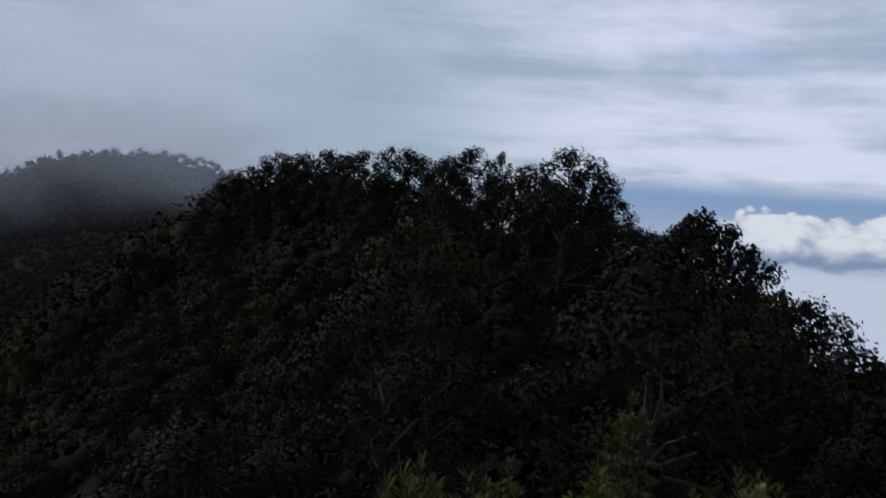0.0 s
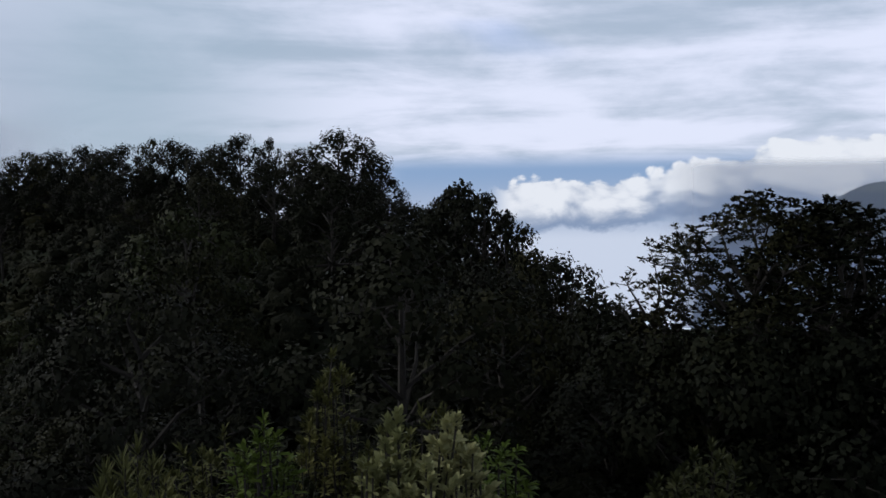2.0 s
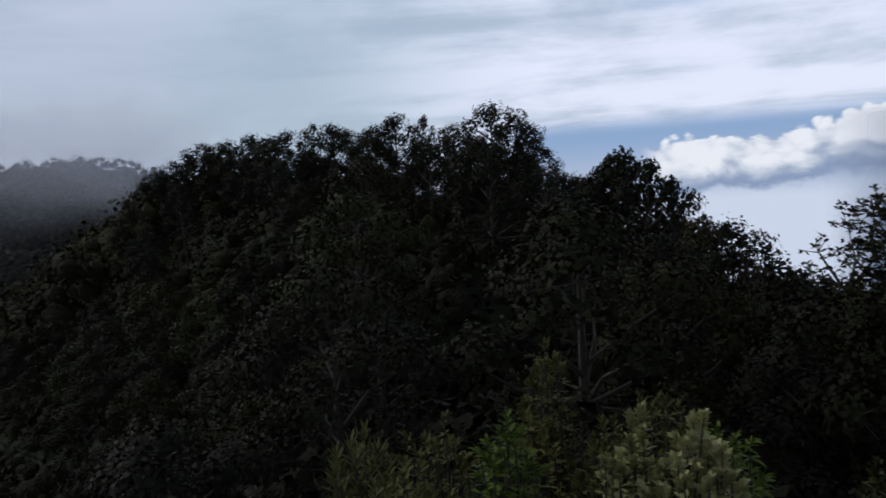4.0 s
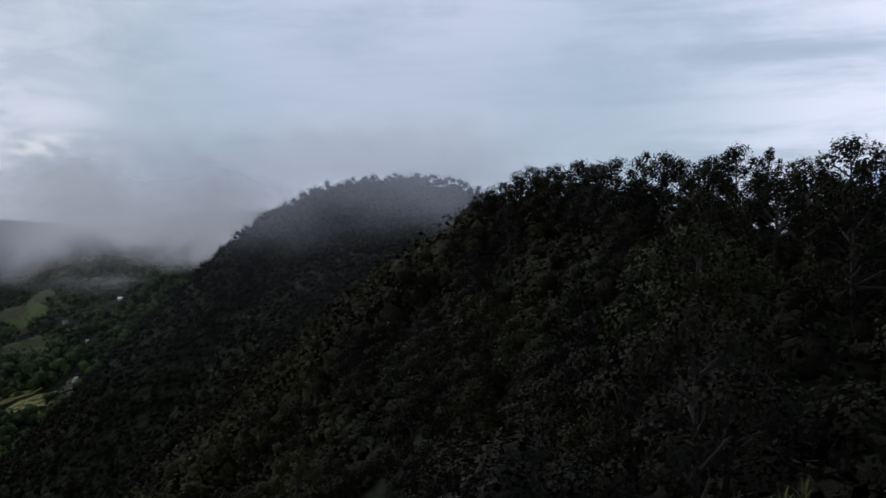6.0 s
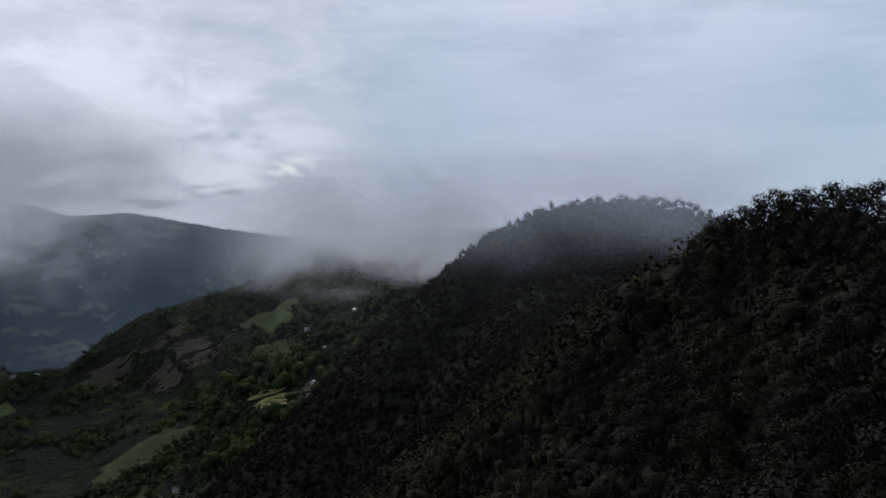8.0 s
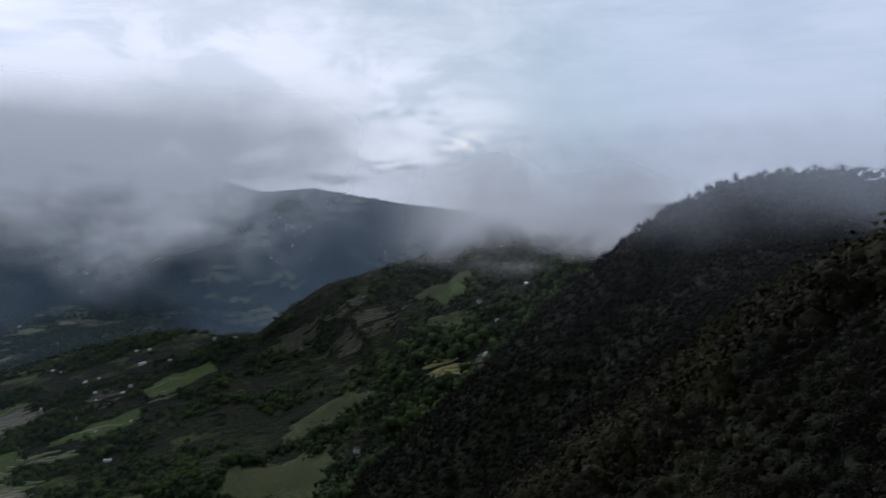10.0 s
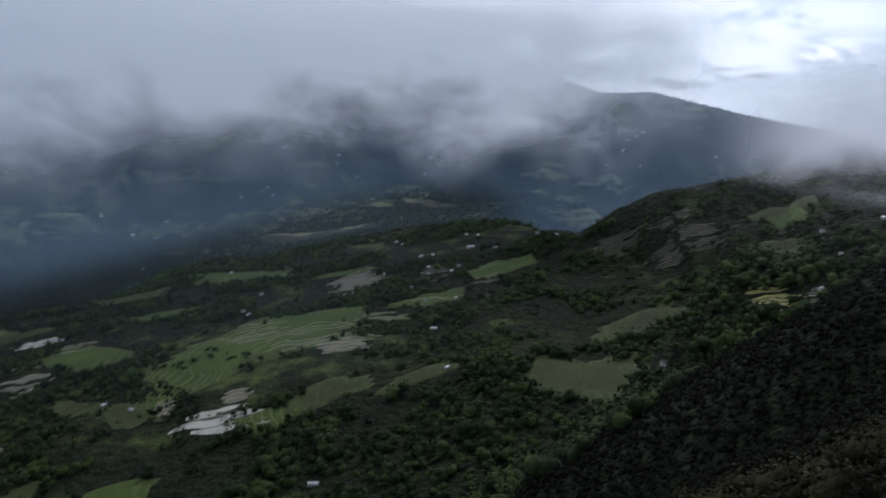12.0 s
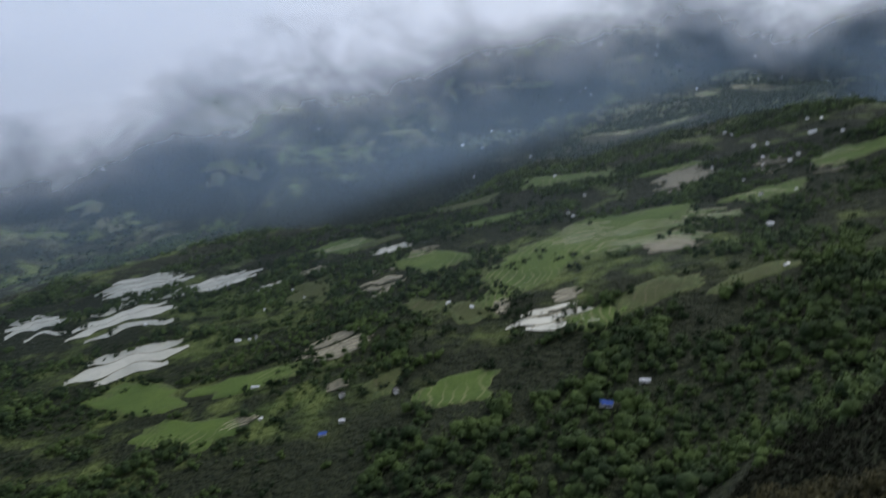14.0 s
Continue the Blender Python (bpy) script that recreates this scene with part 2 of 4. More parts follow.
def plain(name, low, high, scale, rough=0.8, relief=0.0, metal=0.0, vary=0.0):
    """A surface between two colours, mottled at two scales."""
    m, t, b = material(name)
    p = coordinate(t, "Object")
    a, c = grain(t, p, scale, 5.0), grain(t, p, scale * 6.0, 3.0)
    mix = (a * 0.7 + c * 0.3).step(0.3, 0.7)
    if vary:
        mix = mix * (1.0 - vary) + Val(t, t.nodes.new("ShaderNodeObjectInfo").outputs["Random"]) * vary
    t.links.new(blend(t, mix, low, high).socket, b.inputs["Base Color"])
    b.inputs["Roughness"].default_value, b.inputs["Metallic"].default_value = rough, metal
    if relief:
        bump(t, b, c, 0.6, relief)
    return m


def foliage(name, low, high, warm, rough=0.55, spread=0.12, lumps=0.0):
    """Leaves: each leaf and each tree differs, with some autumnal or young ones."""
    m, t, b = material(name)
    geo = t.nodes.new("ShaderNodeNewGeometry")
    info = t.nodes.new("ShaderNodeObjectInfo")
    leaf = Val(t, geo.outputs["Random Per Island"])
    tree = Val(t, info.outputs["Random"])
    patch = grain(t, Val(t, geo.outputs["Position"]), spread, 3.0)
    base = blend(t, (leaf * 0.25 + tree * 0.5 + patch * 0.8 - 0.27).step(0.0, 1.0), low, high)
    base = blend(t, (patch * 0.8 + tree * 0.4 + leaf * 0.12).step(0.72, 1.0) * 0.8, base, warm)
    t.links.new(base.socket, b.inputs["Base Color"])
    b.inputs["Roughness"].default_value = rough
    b.inputs["Specular IOR Level"].default_value = 0.06
    if lumps:
        bump(t, b, grain(t, Val(t, geo.outputs["Position"]), 1.0 / lumps, 3.0, 0.7), 0.8, lumps)
    return m


def ground_material():
    m, t, b = material("hillside")
    geo = t.nodes.new("ShaderNodeNewGeometry")
    p = Val(t, geo.outputs["Position"])
    x, y, z = separate(t, p)
    broad, mid, fine = grain(t, p, 0.004, 5.0, 0.6, 0.5), grain(t, p, 0.025, 4.0, 0.6), grain(t, p, 0.25, 4.0, 0.65)
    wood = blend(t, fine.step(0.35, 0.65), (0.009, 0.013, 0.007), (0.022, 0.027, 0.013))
    grass = blend(t, mid.step(0.35, 0.65), (0.040, 0.070, 0.017), (0.082, 0.105, 0.032))
    open_land = (broad * 0.55 + mid * 0.45).step(0.50, 0.62)
    distance = (x * x + y * y).op("SQRT")
    level = separate(t, Val(t, geo.outputs["Normal"]))[2].step(0.84, 0.93)
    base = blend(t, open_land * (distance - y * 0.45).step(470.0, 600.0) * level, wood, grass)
    # strips of terraced fields along the contours of the far slope
    strips = grain(t, combine(t, x * 0.0032, y * 0.0032, z * 0.022), 1.0, 5.0, 0.6, 0.3)
    stripe = grain(t, combine(t, x * 0.012, y * 0.012, z * 0.09), 1.0, 3.0, 0.6)
    far = level * strips.step(0.50, 0.62) * distance.step(1700.0, 2050.0) * (stripe.step(0.3, 0.6) * 0.7 + 0.3)
    base = blend(t, far, base, blend(t, fine.step(0.3, 0.7), (0.085, 0.110, 0.046), (0.175, 0.165, 0.10)))
    t.links.new(base.socket, b.inputs["Base Color"])
    b.inputs["Roughness"].default_value = 0.95
    b.inputs["Specular IOR Level"].default_value = 0.1
    canopy = grain(t, p, 0.09, 3.0, 0.7)
    bump(t, b, canopy, 1.0, 9.0)
    return m


def vapour(name, colour, density, shape):
    """Cloud, mist and painted haze: scatters light from both sides, thinned by what shape() makes of the place."""
    m = bpy.data.materials.new(name)
    m.use_nodes = True
    t = m.node_tree
    t.nodes.clear()
    x, y, z = separate(t, Val(t, t.nodes.new("ShaderNodeNewGeometry").outputs["Position"]))
    az = (x * -1.0).op("ARCTAN2", y) * 57.29578
    el = z.op("ARCTAN2", (x * x + y * y).op("SQRT")) * 57.29578
    alpha = shape(t, az, el).op("MULTIPLY", density, clamp=True)
    front, back, both = (t.nodes.new("ShaderNode" + k) for k in ("BsdfDiffuse", "BsdfTranslucent", "MixShader"))
    front.inputs[0].default_value = back.inputs[0].default_value = (*colour, 1)
    t.links.new(front.outputs[0], both.inputs[1])
    t.links.new(back.outputs[0], both.inputs[2])
    clear, mix, out = (t.nodes.new("ShaderNode" + k) for k in ("BsdfTransparent", "MixShader", "OutputMaterial"))
    t.links.new(alpha.socket, mix.inputs[0])
    t.links.new(clear.outputs[0], mix.inputs[1])
    t.links.new(both.outputs[0], mix.inputs[2])
    t.links.new(mix.outputs[0], out.inputs[0])
    return m


HILLSIDE = ground_material()
BARK = plain("bark", (0.016, 0.013, 0.010), (0.045, 0.038, 0.030), 6.0, 0.9, 0.01)
# dark, grey, slope and hill leaves: the forest's dimness is put into their colour
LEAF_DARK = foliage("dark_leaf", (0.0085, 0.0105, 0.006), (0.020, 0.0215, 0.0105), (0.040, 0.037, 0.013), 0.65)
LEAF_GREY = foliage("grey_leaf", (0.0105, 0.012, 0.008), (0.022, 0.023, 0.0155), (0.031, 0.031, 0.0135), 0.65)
LEAF_OLIVE = foliage("olive_leaf", (0.024, 0.029, 0.011), (0.048, 0.052, 0.021), (0.066, 0.060, 0.021))
LEAF_YOUNG = foliage("young_leaf", (0.07, 0.077, 0.027), (0.16, 0.16, 0.06), (0.19, 0.17, 0.06))
LEAF_PALE = foliage("pale_leaf", (0.19, 0.20, 0.08), (0.48, 0.46, 0.23), (0.42, 0.39, 0.15))
LEAF_SAPLING = foliage("sapling_leaf", (0.065, 0.070, 0.022), (0.145, 0.14, 0.046), (0.18, 0.16, 0.05))
LEAF_FRESH = foliage("fresh_leaf", (0.06, 0.09, 0.016), (0.13, 0.165, 0.03), (0.19, 0.195, 0.04))
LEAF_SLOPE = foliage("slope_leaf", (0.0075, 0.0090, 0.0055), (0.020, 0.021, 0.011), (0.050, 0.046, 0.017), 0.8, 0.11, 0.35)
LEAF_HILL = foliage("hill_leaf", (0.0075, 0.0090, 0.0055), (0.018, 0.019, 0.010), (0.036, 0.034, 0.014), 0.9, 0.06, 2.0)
LEAF_VALLEY = foliage("valley_leaf", (0.011, 0.021, 0.010), (0.027, 0.045, 0.018), (0.066, 0.100, 0.027), 0.8, 0.03, 1.3)
def crop(name, low, high, dry, wild=0.55):
    """A crop on narrow terraces: mottled, with the edges of the terraces showing as thin dry lines along the contours."""
    m, t, b = material(name)
    p = Val(t, t.nodes.new("ShaderNodeNewGeometry").outputs["Position"])
    x, y, z = separate(t, p)
    broad, fine = grain(t, p, 0.02, 4.0), grain(t, p, 0.3, 4.0, 0.6)
    base = blend(t, (broad * 0.75 + fine * 0.4).step(0.35, 0.8), low, high)
    wave = ((z + broad * 5.0) * 0.75).op("FRACT")
    line = (wave - 0.5).op("ABSOLUTE").step(0.34, 0.48) * grain(t, p, 0.012, 3.0).step(0.42, 0.62)
    base = blend(t, line * 0.8, base, dry)
    # rough grass creeping in from the edges
    rim = t.nodes.new("ShaderNodeAttribute")
    rim.attribute_name = "rim"
    weeds = (Val(t, rim.outputs["Fac"]) + (grain(t, p, 0.045, 5.0, 0.65) - 0.5) * 1.5).step(wild, wild + 0.4)
    base = blend(t, weeds, base, blend(t, fine.step(0.35, 0.65), (0.036, 0.055, 0.018), (0.080, 0.095, 0.035)))
    t.links.new(base.socket, b.inputs["Base Color"])
    b.inputs["Roughness"].default_value = 0.9
    b.inputs["Specular IOR Level"].default_value = 0.15
    bump(t, b, fine, 0.6, 0.8)
    return m


FIELD_GREEN = crop("young_crop", (0.042, 0.074, 0.015), (0.076, 0.115, 0.024), (0.16, 0.16, 0.08), 0.68)
FIELD_YELLOW = crop("meadow", (0.032, 0.043, 0.014), (0.060, 0.070, 0.022), (0.075, 0.070, 0.034), 0.42)
FIELD_BROWN = crop("fallow_soil", (0.060, 0.066, 0.036), (0.115, 0.11, 0.062), (0.17, 0.15, 0.09))
MUD_WATER = plain("silty_water", (0.21, 0.215, 0.17), (0.50, 0.49, 0.41), 0.03, 0.35, vary=0.5)
FIELD_DULL = crop("dull_crop", (0.055, 0.075, 0.026), (0.10, 0.115, 0.045), (0.13, 0.125, 0.07))
BUND = plain("earth_bund", (0.045, 0.050, 0.025), (0.11, 0.10, 0.06), 0.2, 0.95)
PALE_EARTH = plain("pale_earth_bund", (0.13, 0.12, 0.08), (0.26, 0.24, 0.165), 0.2, 0.95)
DRY_PADDY = plain("stubble", (0.08, 0.078, 0.052), (0.20, 0.185, 0.135), 0.05, 0.9, vary=0.5)
DRY_SOIL = plain("dark_stubble", (0.020, 0.022, 0.012), (0.045, 0.044, 0.025), 0.05, 0.9)
GREEN_PADDY = plain("green_paddy", (0.042, 0.074, 0.016), (0.078, 0.115, 0.027), 0.05, 0.9, vary=0.4)
YELLOW_PADDY = plain("ripe_crop", (0.15, 0.155, 0.030), (0.28, 0.26, 0.06), 0.06, 0.9)
PALE_BUND = plain("dry_grass_bund", (0.28, 0.25, 0.16), (0.55, 0.50, 0.36), 0.2, 0.9)
WHITEWASH = plain("whitewash", (0.55, 0.54, 0.50), (0.80, 0.79, 0.76), 0.6, 0.85)
TIN = plain("tin_roof", (0.62, 0.63, 0.65), (0.84, 0.85, 0.87), 0.4, 0.4, 0.0, 0.2)
BLUE_TIN = plain("blue_tin", (0.03, 0.08, 0.36), (0.06, 0.14, 0.52), 0.4, 0.45)
SLATE = plain("slate_roof", (0.06, 0.06, 0.065), (0.14, 0.135, 0.13), 0.6, 0.8)
DARK_OPENING = plain("dark_opening", (0.01, 0.01, 0.012), (0.03, 0.03, 0.03), 2.0, 0.6)


# ---- mesh helpers ----
def mesh_from(name, verts, faces, materials, slots=None, smooth=False, normals=None):
    """A mesh from arrays of places and of equally sided faces."""
    me = bpy.data.meshes.new(name)
    verts, faces = np.asarray(verts, np.float32), np.asarray(faces, np.int32)
    n = faces.shape[1]
    if normals is not None:
        # every leaf turns its upper side outwards
        lie = np.asarray(normals, np.float32)[faces[:, 0]]
        turned = (np.cross(verts[faces[:, 1]] - verts[faces[:, 0]], verts[faces[:, 2]] - verts[faces[:, 0]]) * lie).sum(1) < 0
        faces = np.where(turned[:, None], faces[:, ::-1], faces)
    me.vertices.add(len(verts))
    me.vertices.foreach_set("co", verts.ravel())
    me.loops.add(faces.size)
    me.loops.foreach_set("vertex_index", faces.ravel())
    me.polygons.add(len(faces))
    me.polygons.foreach_set("loop_start", np.arange(0, faces.size, n, dtype=np.int32))
    if slots is not None:
        me.polygons.foreach_set("material_index", np.asarray(slots, np.int32))
    if smooth:
        me.polygons.foreach_set("use_smooth", np.ones(len(faces), bool))
    for m in materials:
        me.materials.append(m)
    me.update(calc_edges=True)
    if normals is not None:
        # leaves are shaded by the lie of the spray that they sit on
        me.attributes.new("custom_normal", "FLOAT_VECTOR", "POINT").data.foreach_set("vector", np.asarray(normals, np.float32).ravel())
    return me


def part(name, bm, mat, parent, label=""):
    me = bpy.data.meshes.new(name)
    bm.to_mesh(me)
    bm.free()
    for m in mat if isinstance(mat, (list, tuple)) else [mat]:
        me.materials.append(m)
    return child(name, me, parent, label)


def child(name, me, parent, label=""):
    ob = new(name, me)
    ob.parent = parent
    return tagged(ob, label)


def thing(name, label, category, group="", kind=""):
    ob = new(name)
    ob.empty_display_size = 0.2
    return tagged(ob, label, category, group, kind)


# ---- the ground ----
AZ = np.concatenate([np.arange(-180, -56, 3.0), np.arange(-56, 132, 0.4), np.arange(132, 180.1, 3.0)])
RAD = np.concatenate([[0.0], np.geomspace(0.6, 4900, 340)])


def build_ground():
    a, r = np.meshgrid(np.radians(AZ), RAD)
    x, y = -np.sin(a) * r, np.cos(a) * r
    z = height(x, y)
    rows, cols = x.shape
    verts = np.stack([x, y, z], -1).reshape(-1, 3)
    i = (np.arange(rows - 1)[:, None] * cols + np.arange(cols - 1)[None]).ravel()
    faces = np.stack([i, i + cols, i + cols + 1, i + 1], 1)
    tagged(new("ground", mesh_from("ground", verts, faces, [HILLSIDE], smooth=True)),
           "steep wooded mountainside falling to terraced valley land", "hillside", kind="structure")
    return z


GROUND_Z = build_ground()


def ground_z(x, y):
    """The height of the ground's mesh."""
    x, y = np.asarray(x, float), np.asarray(y, float)
    r, a = np.hypot(x, y), np.degrees(np.arctan2(-x, y))
    i = np.clip(np.searchsorted(RAD, r) - 1, 0, len(RAD) - 2)
    j = np.clip(np.searchsorted(AZ, a) - 1, 0, len(AZ) - 2)
    u, v = (r - RAD[i]) / (RAD[i + 1] - RAD[i]), (a - AZ[j]) / (AZ[j + 1] - AZ[j])
    g = GROUND_Z
    return g[i, j] * (1 - u) * (1 - v) + g[i + 1, j] * u * (1 - v) + g[i, j + 1] * (1 - u) * v + g[i + 1, j + 1] * u * v


def gz(x, y):
    return float(ground_z(np.array([x]), np.array([y]))[0])


# ---- mist and cloud ----
def veil(name, label, mat, radius, az0, az1, z0, z1):
    """A curved curtain of vapour or painted haze, hanging about the camera's hill at one distance."""
    n, m = 80, 20
    a = np.radians(np.linspace(az0, az1, n))
    k = np.linspace(0, 1, m)
    a, k = np.meshgrid(a, k)
    r = radius
    verts = np.stack([-np.sin(a) * r, np.cos(a) * r, z0 + (z1 - z0) * k], -1).reshape(-1, 3)
    i = (np.arange(m - 1)[:, None] * n + np.arange(n - 1)[None]).ravel()
    ob = new(name, mesh_from(name, verts, np.stack([i, i + 1, i + n + 1, i + n], 1), [mat], smooth=True))
    return tagged(ob, label, "cloud", kind="stuff")


def hill_mist(t, az, el):
    n = grain(t, combine(t, az * 0.10, el * 0.16, 0.0), 1.0, 5.0, 0.5, 0.4)
    edge = az.step(6.0, 15.0) * az.step(50.0, 30.0)
    return (el + (n - 0.5) * 5.0).step(-4.2, 3.6) * edge * (el + (n - 0.5) * 4.0).step(6.5, 1.5)


# painted airlight: a bluish sheet that lifts the darks of the flank
def flank_haze(t, az, el):
    n = grain(t, combine(t, az * 0.09, el * 0.14, 4.0), 1.0, 4.0, 0.5, 0.4)
    edge = az.step(12.0, 22.0) * az.step(58.0, 44.0)
    return (el + (n - 0.5) * 8.0).step(-13.0, -3.0) * edge * (el + (n - 0.5) * 5.0).step(7.0, 0.0)


def saddle_cloud(t, az, el):
    n = grain(t, combine(t, az * 0.13, el * 0.22, 3.0), 1.0, 6.0, 0.55, 0.6)
    edge = az.step(24.0, 31.0) * az.step(50.0, 40.0)
    low = (el + (n - 0.5) * 7.0).step(-6.0, -2.0)
    return low * edge * (el + (n - 0.5) * 9.0).step(4.0, -1.2)


def deck_cloud(t, az, el):
    n = grain(t, combine(t, az * 0.085, el * 0.11, 6.0), 1.0, 7.0, 0.58, 0.7)
    w = grain(t, combine(t, az * 0.20, el * 0.28, 2.0), 1.0, 6.0, 0.6, 0.5)
    base = az.step(50.0, 61.0) * -3.8 + az.step(66.0, 82.0) * -1.4 + az.step(84.0, 125.0) * -5.0 + 2.6
    open_ = az.step(78.0, 60.0) * el.step(4.0, 9.5) * -0.7 + 1.0
    return open_ * (w * 0.5 + 0.75) * el.step(-16.0, -8.0) * ((el - base) + (n - 0.5) * 12.0 + (w - 0.5) * 5.5).step(-6.5, 4.8) * az.step(46.0, 56.0) * el.step(10.0, 3.2)


# aerial haze painted on a sheet, thinned by hand over the shoulder
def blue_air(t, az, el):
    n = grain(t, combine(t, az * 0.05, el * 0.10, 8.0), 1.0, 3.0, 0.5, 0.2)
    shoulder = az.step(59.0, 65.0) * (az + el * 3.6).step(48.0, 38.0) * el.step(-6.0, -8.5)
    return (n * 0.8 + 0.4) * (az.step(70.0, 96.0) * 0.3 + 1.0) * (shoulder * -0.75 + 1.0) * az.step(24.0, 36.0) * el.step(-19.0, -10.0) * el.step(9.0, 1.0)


# a faint painted haze that lifts the darks of the far bench
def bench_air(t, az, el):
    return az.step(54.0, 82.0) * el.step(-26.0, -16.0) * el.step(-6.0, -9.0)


# painted blue haze that pales the distant mountain
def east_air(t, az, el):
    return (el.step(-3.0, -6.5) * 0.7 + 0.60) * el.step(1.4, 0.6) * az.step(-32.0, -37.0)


HILL_VAPOUR = vapour("hill_vapour", (0.84, 0.90, 1.0), 0.235, hill_mist)
for radius in (216, 227, 238):
    veil("mist_bank", "thin grey mist drifting over the wooded hilltop", HILL_VAPOUR, radius, 2, 50, -34, 60)
veil("mist_bank", "soft white cloud lying in the saddle behind the hill", vapour("saddle_vapour", (0.95, 0.95, 1.0), 0.92, saddle_cloud), 620, 22, 52, -90, 110)
veil("mist_bank", "thin sheet tinted as haze before the wooded flank", vapour("flank_haze_tint", (0.80, 0.80, 0.94), 0.022, flank_haze), 185, 10, 60, -70, 50)
veil("cloud_deck", "ragged grey cloud hiding the top of the far mountain", vapour("deck_vapour", (0.94, 0.95, 0.97), 1.12, deck_cloud), 1420, 44, 150, -480, 640)
# distance haze: the blue light of the air is put into these sheets' colour
veil("valley_haze", "thin sheet tinted as the pale blue haze over the gorge", vapour("blue_haze_tint", (0.39, 0.57, 0.82), 0.27, blue_air), 1330, 20, 150, -560, 260)
veil("valley_haze", "thin sheet tinted as the faint haze over the fields", vapour("bench_haze_tint", (0.62, 0.78, 0.86), 0.026, bench_air), 640, 46, 135, -360, -60)
veil("valley_haze", "thin sheet tinted as blue haze before the distant mountain", vapour("east_haze_tint", (0.62, 0.72, 0.92), 0.9, east_air), 3300, -75, -30, -600, 500)


def build_cloud_sea():
    """A bumpy sheet of cloud over the lowland on the other side of the ridge."""
    a, r = np.meshgrid(np.radians(np.linspace(-150, -6, 90)), np.geomspace(900, 4850, 50))
    x, y = -np.sin(a) * r, np.cos(a) * r
    z = -1400 + fbm(x, y, 500, 5, 61) * 60
    verts = np.stack([x, y, z], -1).reshape(-1, 3)
    i = (np.arange(49)[:, None] * 90 + np.arange(89)[None]).ravel()
    mat = plain("cloud_top", (0.86, 0.87, 0.92), (0.95, 0.95, 0.97), 0.002, 1.0)
    ob = new("cloud_sea", mesh_from("cloud_sea", verts, np.stack([i, i + 1, i + 91, i + 90], 1), [mat], smooth=True))
    tagged(ob, "level white cloud filling the lowland beyond the ridge", "cloud", kind="stuff")


build_cloud_sea()


# ---- trees and shrubs ----
def tube(bm, a, b, ra, rb, sides=6):
    """A tapered limb from a to b."""
    a, b = Vector(a), Vector(b)
    turn = (b - a).to_track_quat("Z", "Y").to_matrix()
    rings = []
    for c, rad in ((a, ra), (b, rb)):
        rings.append([bm.verts.new(c + turn @ Vector((math.cos(k * math.tau / sides) * rad, math.sin(k * math.tau / sides) * rad, 0))) for k in range(sides)])
    for k in range(sides):
        bm.faces.new((rings[0][k], rings[0][(k + 1) % sides], rings[1][(k + 1) % sides], rings[1][k]))


def leaf_cloud(rng, centres, normals, length, width, droop=0.0, fold=0.25, facing=False, fine=False):
    """One folded, pointed leaf at each centre: pointing along its normal or, if facing, turned with its face to it.
    fine: a leaf with a rounded blade on both sides of its midrib."""
    n = len(centres)
    d = normals / (np.linalg.norm(normals, axis=1)[:, None] + 1e-9)
    if facing:
        face = d
        d = np.cross(face, rng.normal(size=(n, 3)))
        d = d / (np.linalg.norm(d, axis=1)[:, None] + 1e-9) + face * 0.3
        d /= np.linalg.norm(d, axis=1)[:, None]
        side = np.cross(face, d)
    else:
        side = np.cross(d, rng.normal(size=(n, 3)))
        if fine:
            side = np.cross(d, np.array([0, 0, 1.0]) + rng.normal(0, 0.25, (n, 3)))
    side /= np.linalg.norm(side, axis=1)[:, None] + 1e-9
    up = np.cross(side, d)
    ln = (length * rng.uniform(0.7, 1.3, n))[:, None]
    wd = (width * rng.uniform(0.7, 1.3, n))[:, None]
    down = np.array([0, 0, 1.0]) * ln * droop

    def along(f, s, lift=0.0):
        return centres + d * ln * f - down * f * f + side * wd * s + up * wd * lift

    if fine:
        verts = np.stack([along(0, 0), along(0.3, 0.42, 0.12), along(0.68, 0.40, 0.12), along(1, 0), along(0.68, -0.40, 0.12), along(0.3, -0.42, 0.12), along(0.3, 0), along(0.68, 0)], 1)
        tri = np.array([[0, 1, 6], [0, 6, 5], [6, 1, 2], [6, 2, 7], [5, 6, 7], [5, 7, 4], [7, 2, 3], [4, 7, 3]])
        faces = (tri[None] + (np.arange(n) * 8)[:, None, None]).reshape(-1, 3)
        return verts.reshape(-1, 3), faces
    verts = np.stack([centres, along(0.5, 0.5, fold), along(1, 0), along(0.5, -0.5, fold)], 1).reshape(-1, 3)
    return verts, np.arange(4 * n).reshape(n, 4)


def clump_shape(level):
    bm = bmesh.new()
    bmesh.ops.create_icosphere(bm, subdivisions=level, radius=1)
    bmesh.ops.delete(bm, geom=[v for v in bm.verts if v.co.z < -0.55], context="VERTS")
    bm.verts.index_update()
    v, f = np.array([tuple(p.co) for p in bm.verts]), np.array([[p.index for p in q.verts] for q in bm.faces])
    bm.free()
    return v, f


CLUMPS = {1: clump_shape(1)}


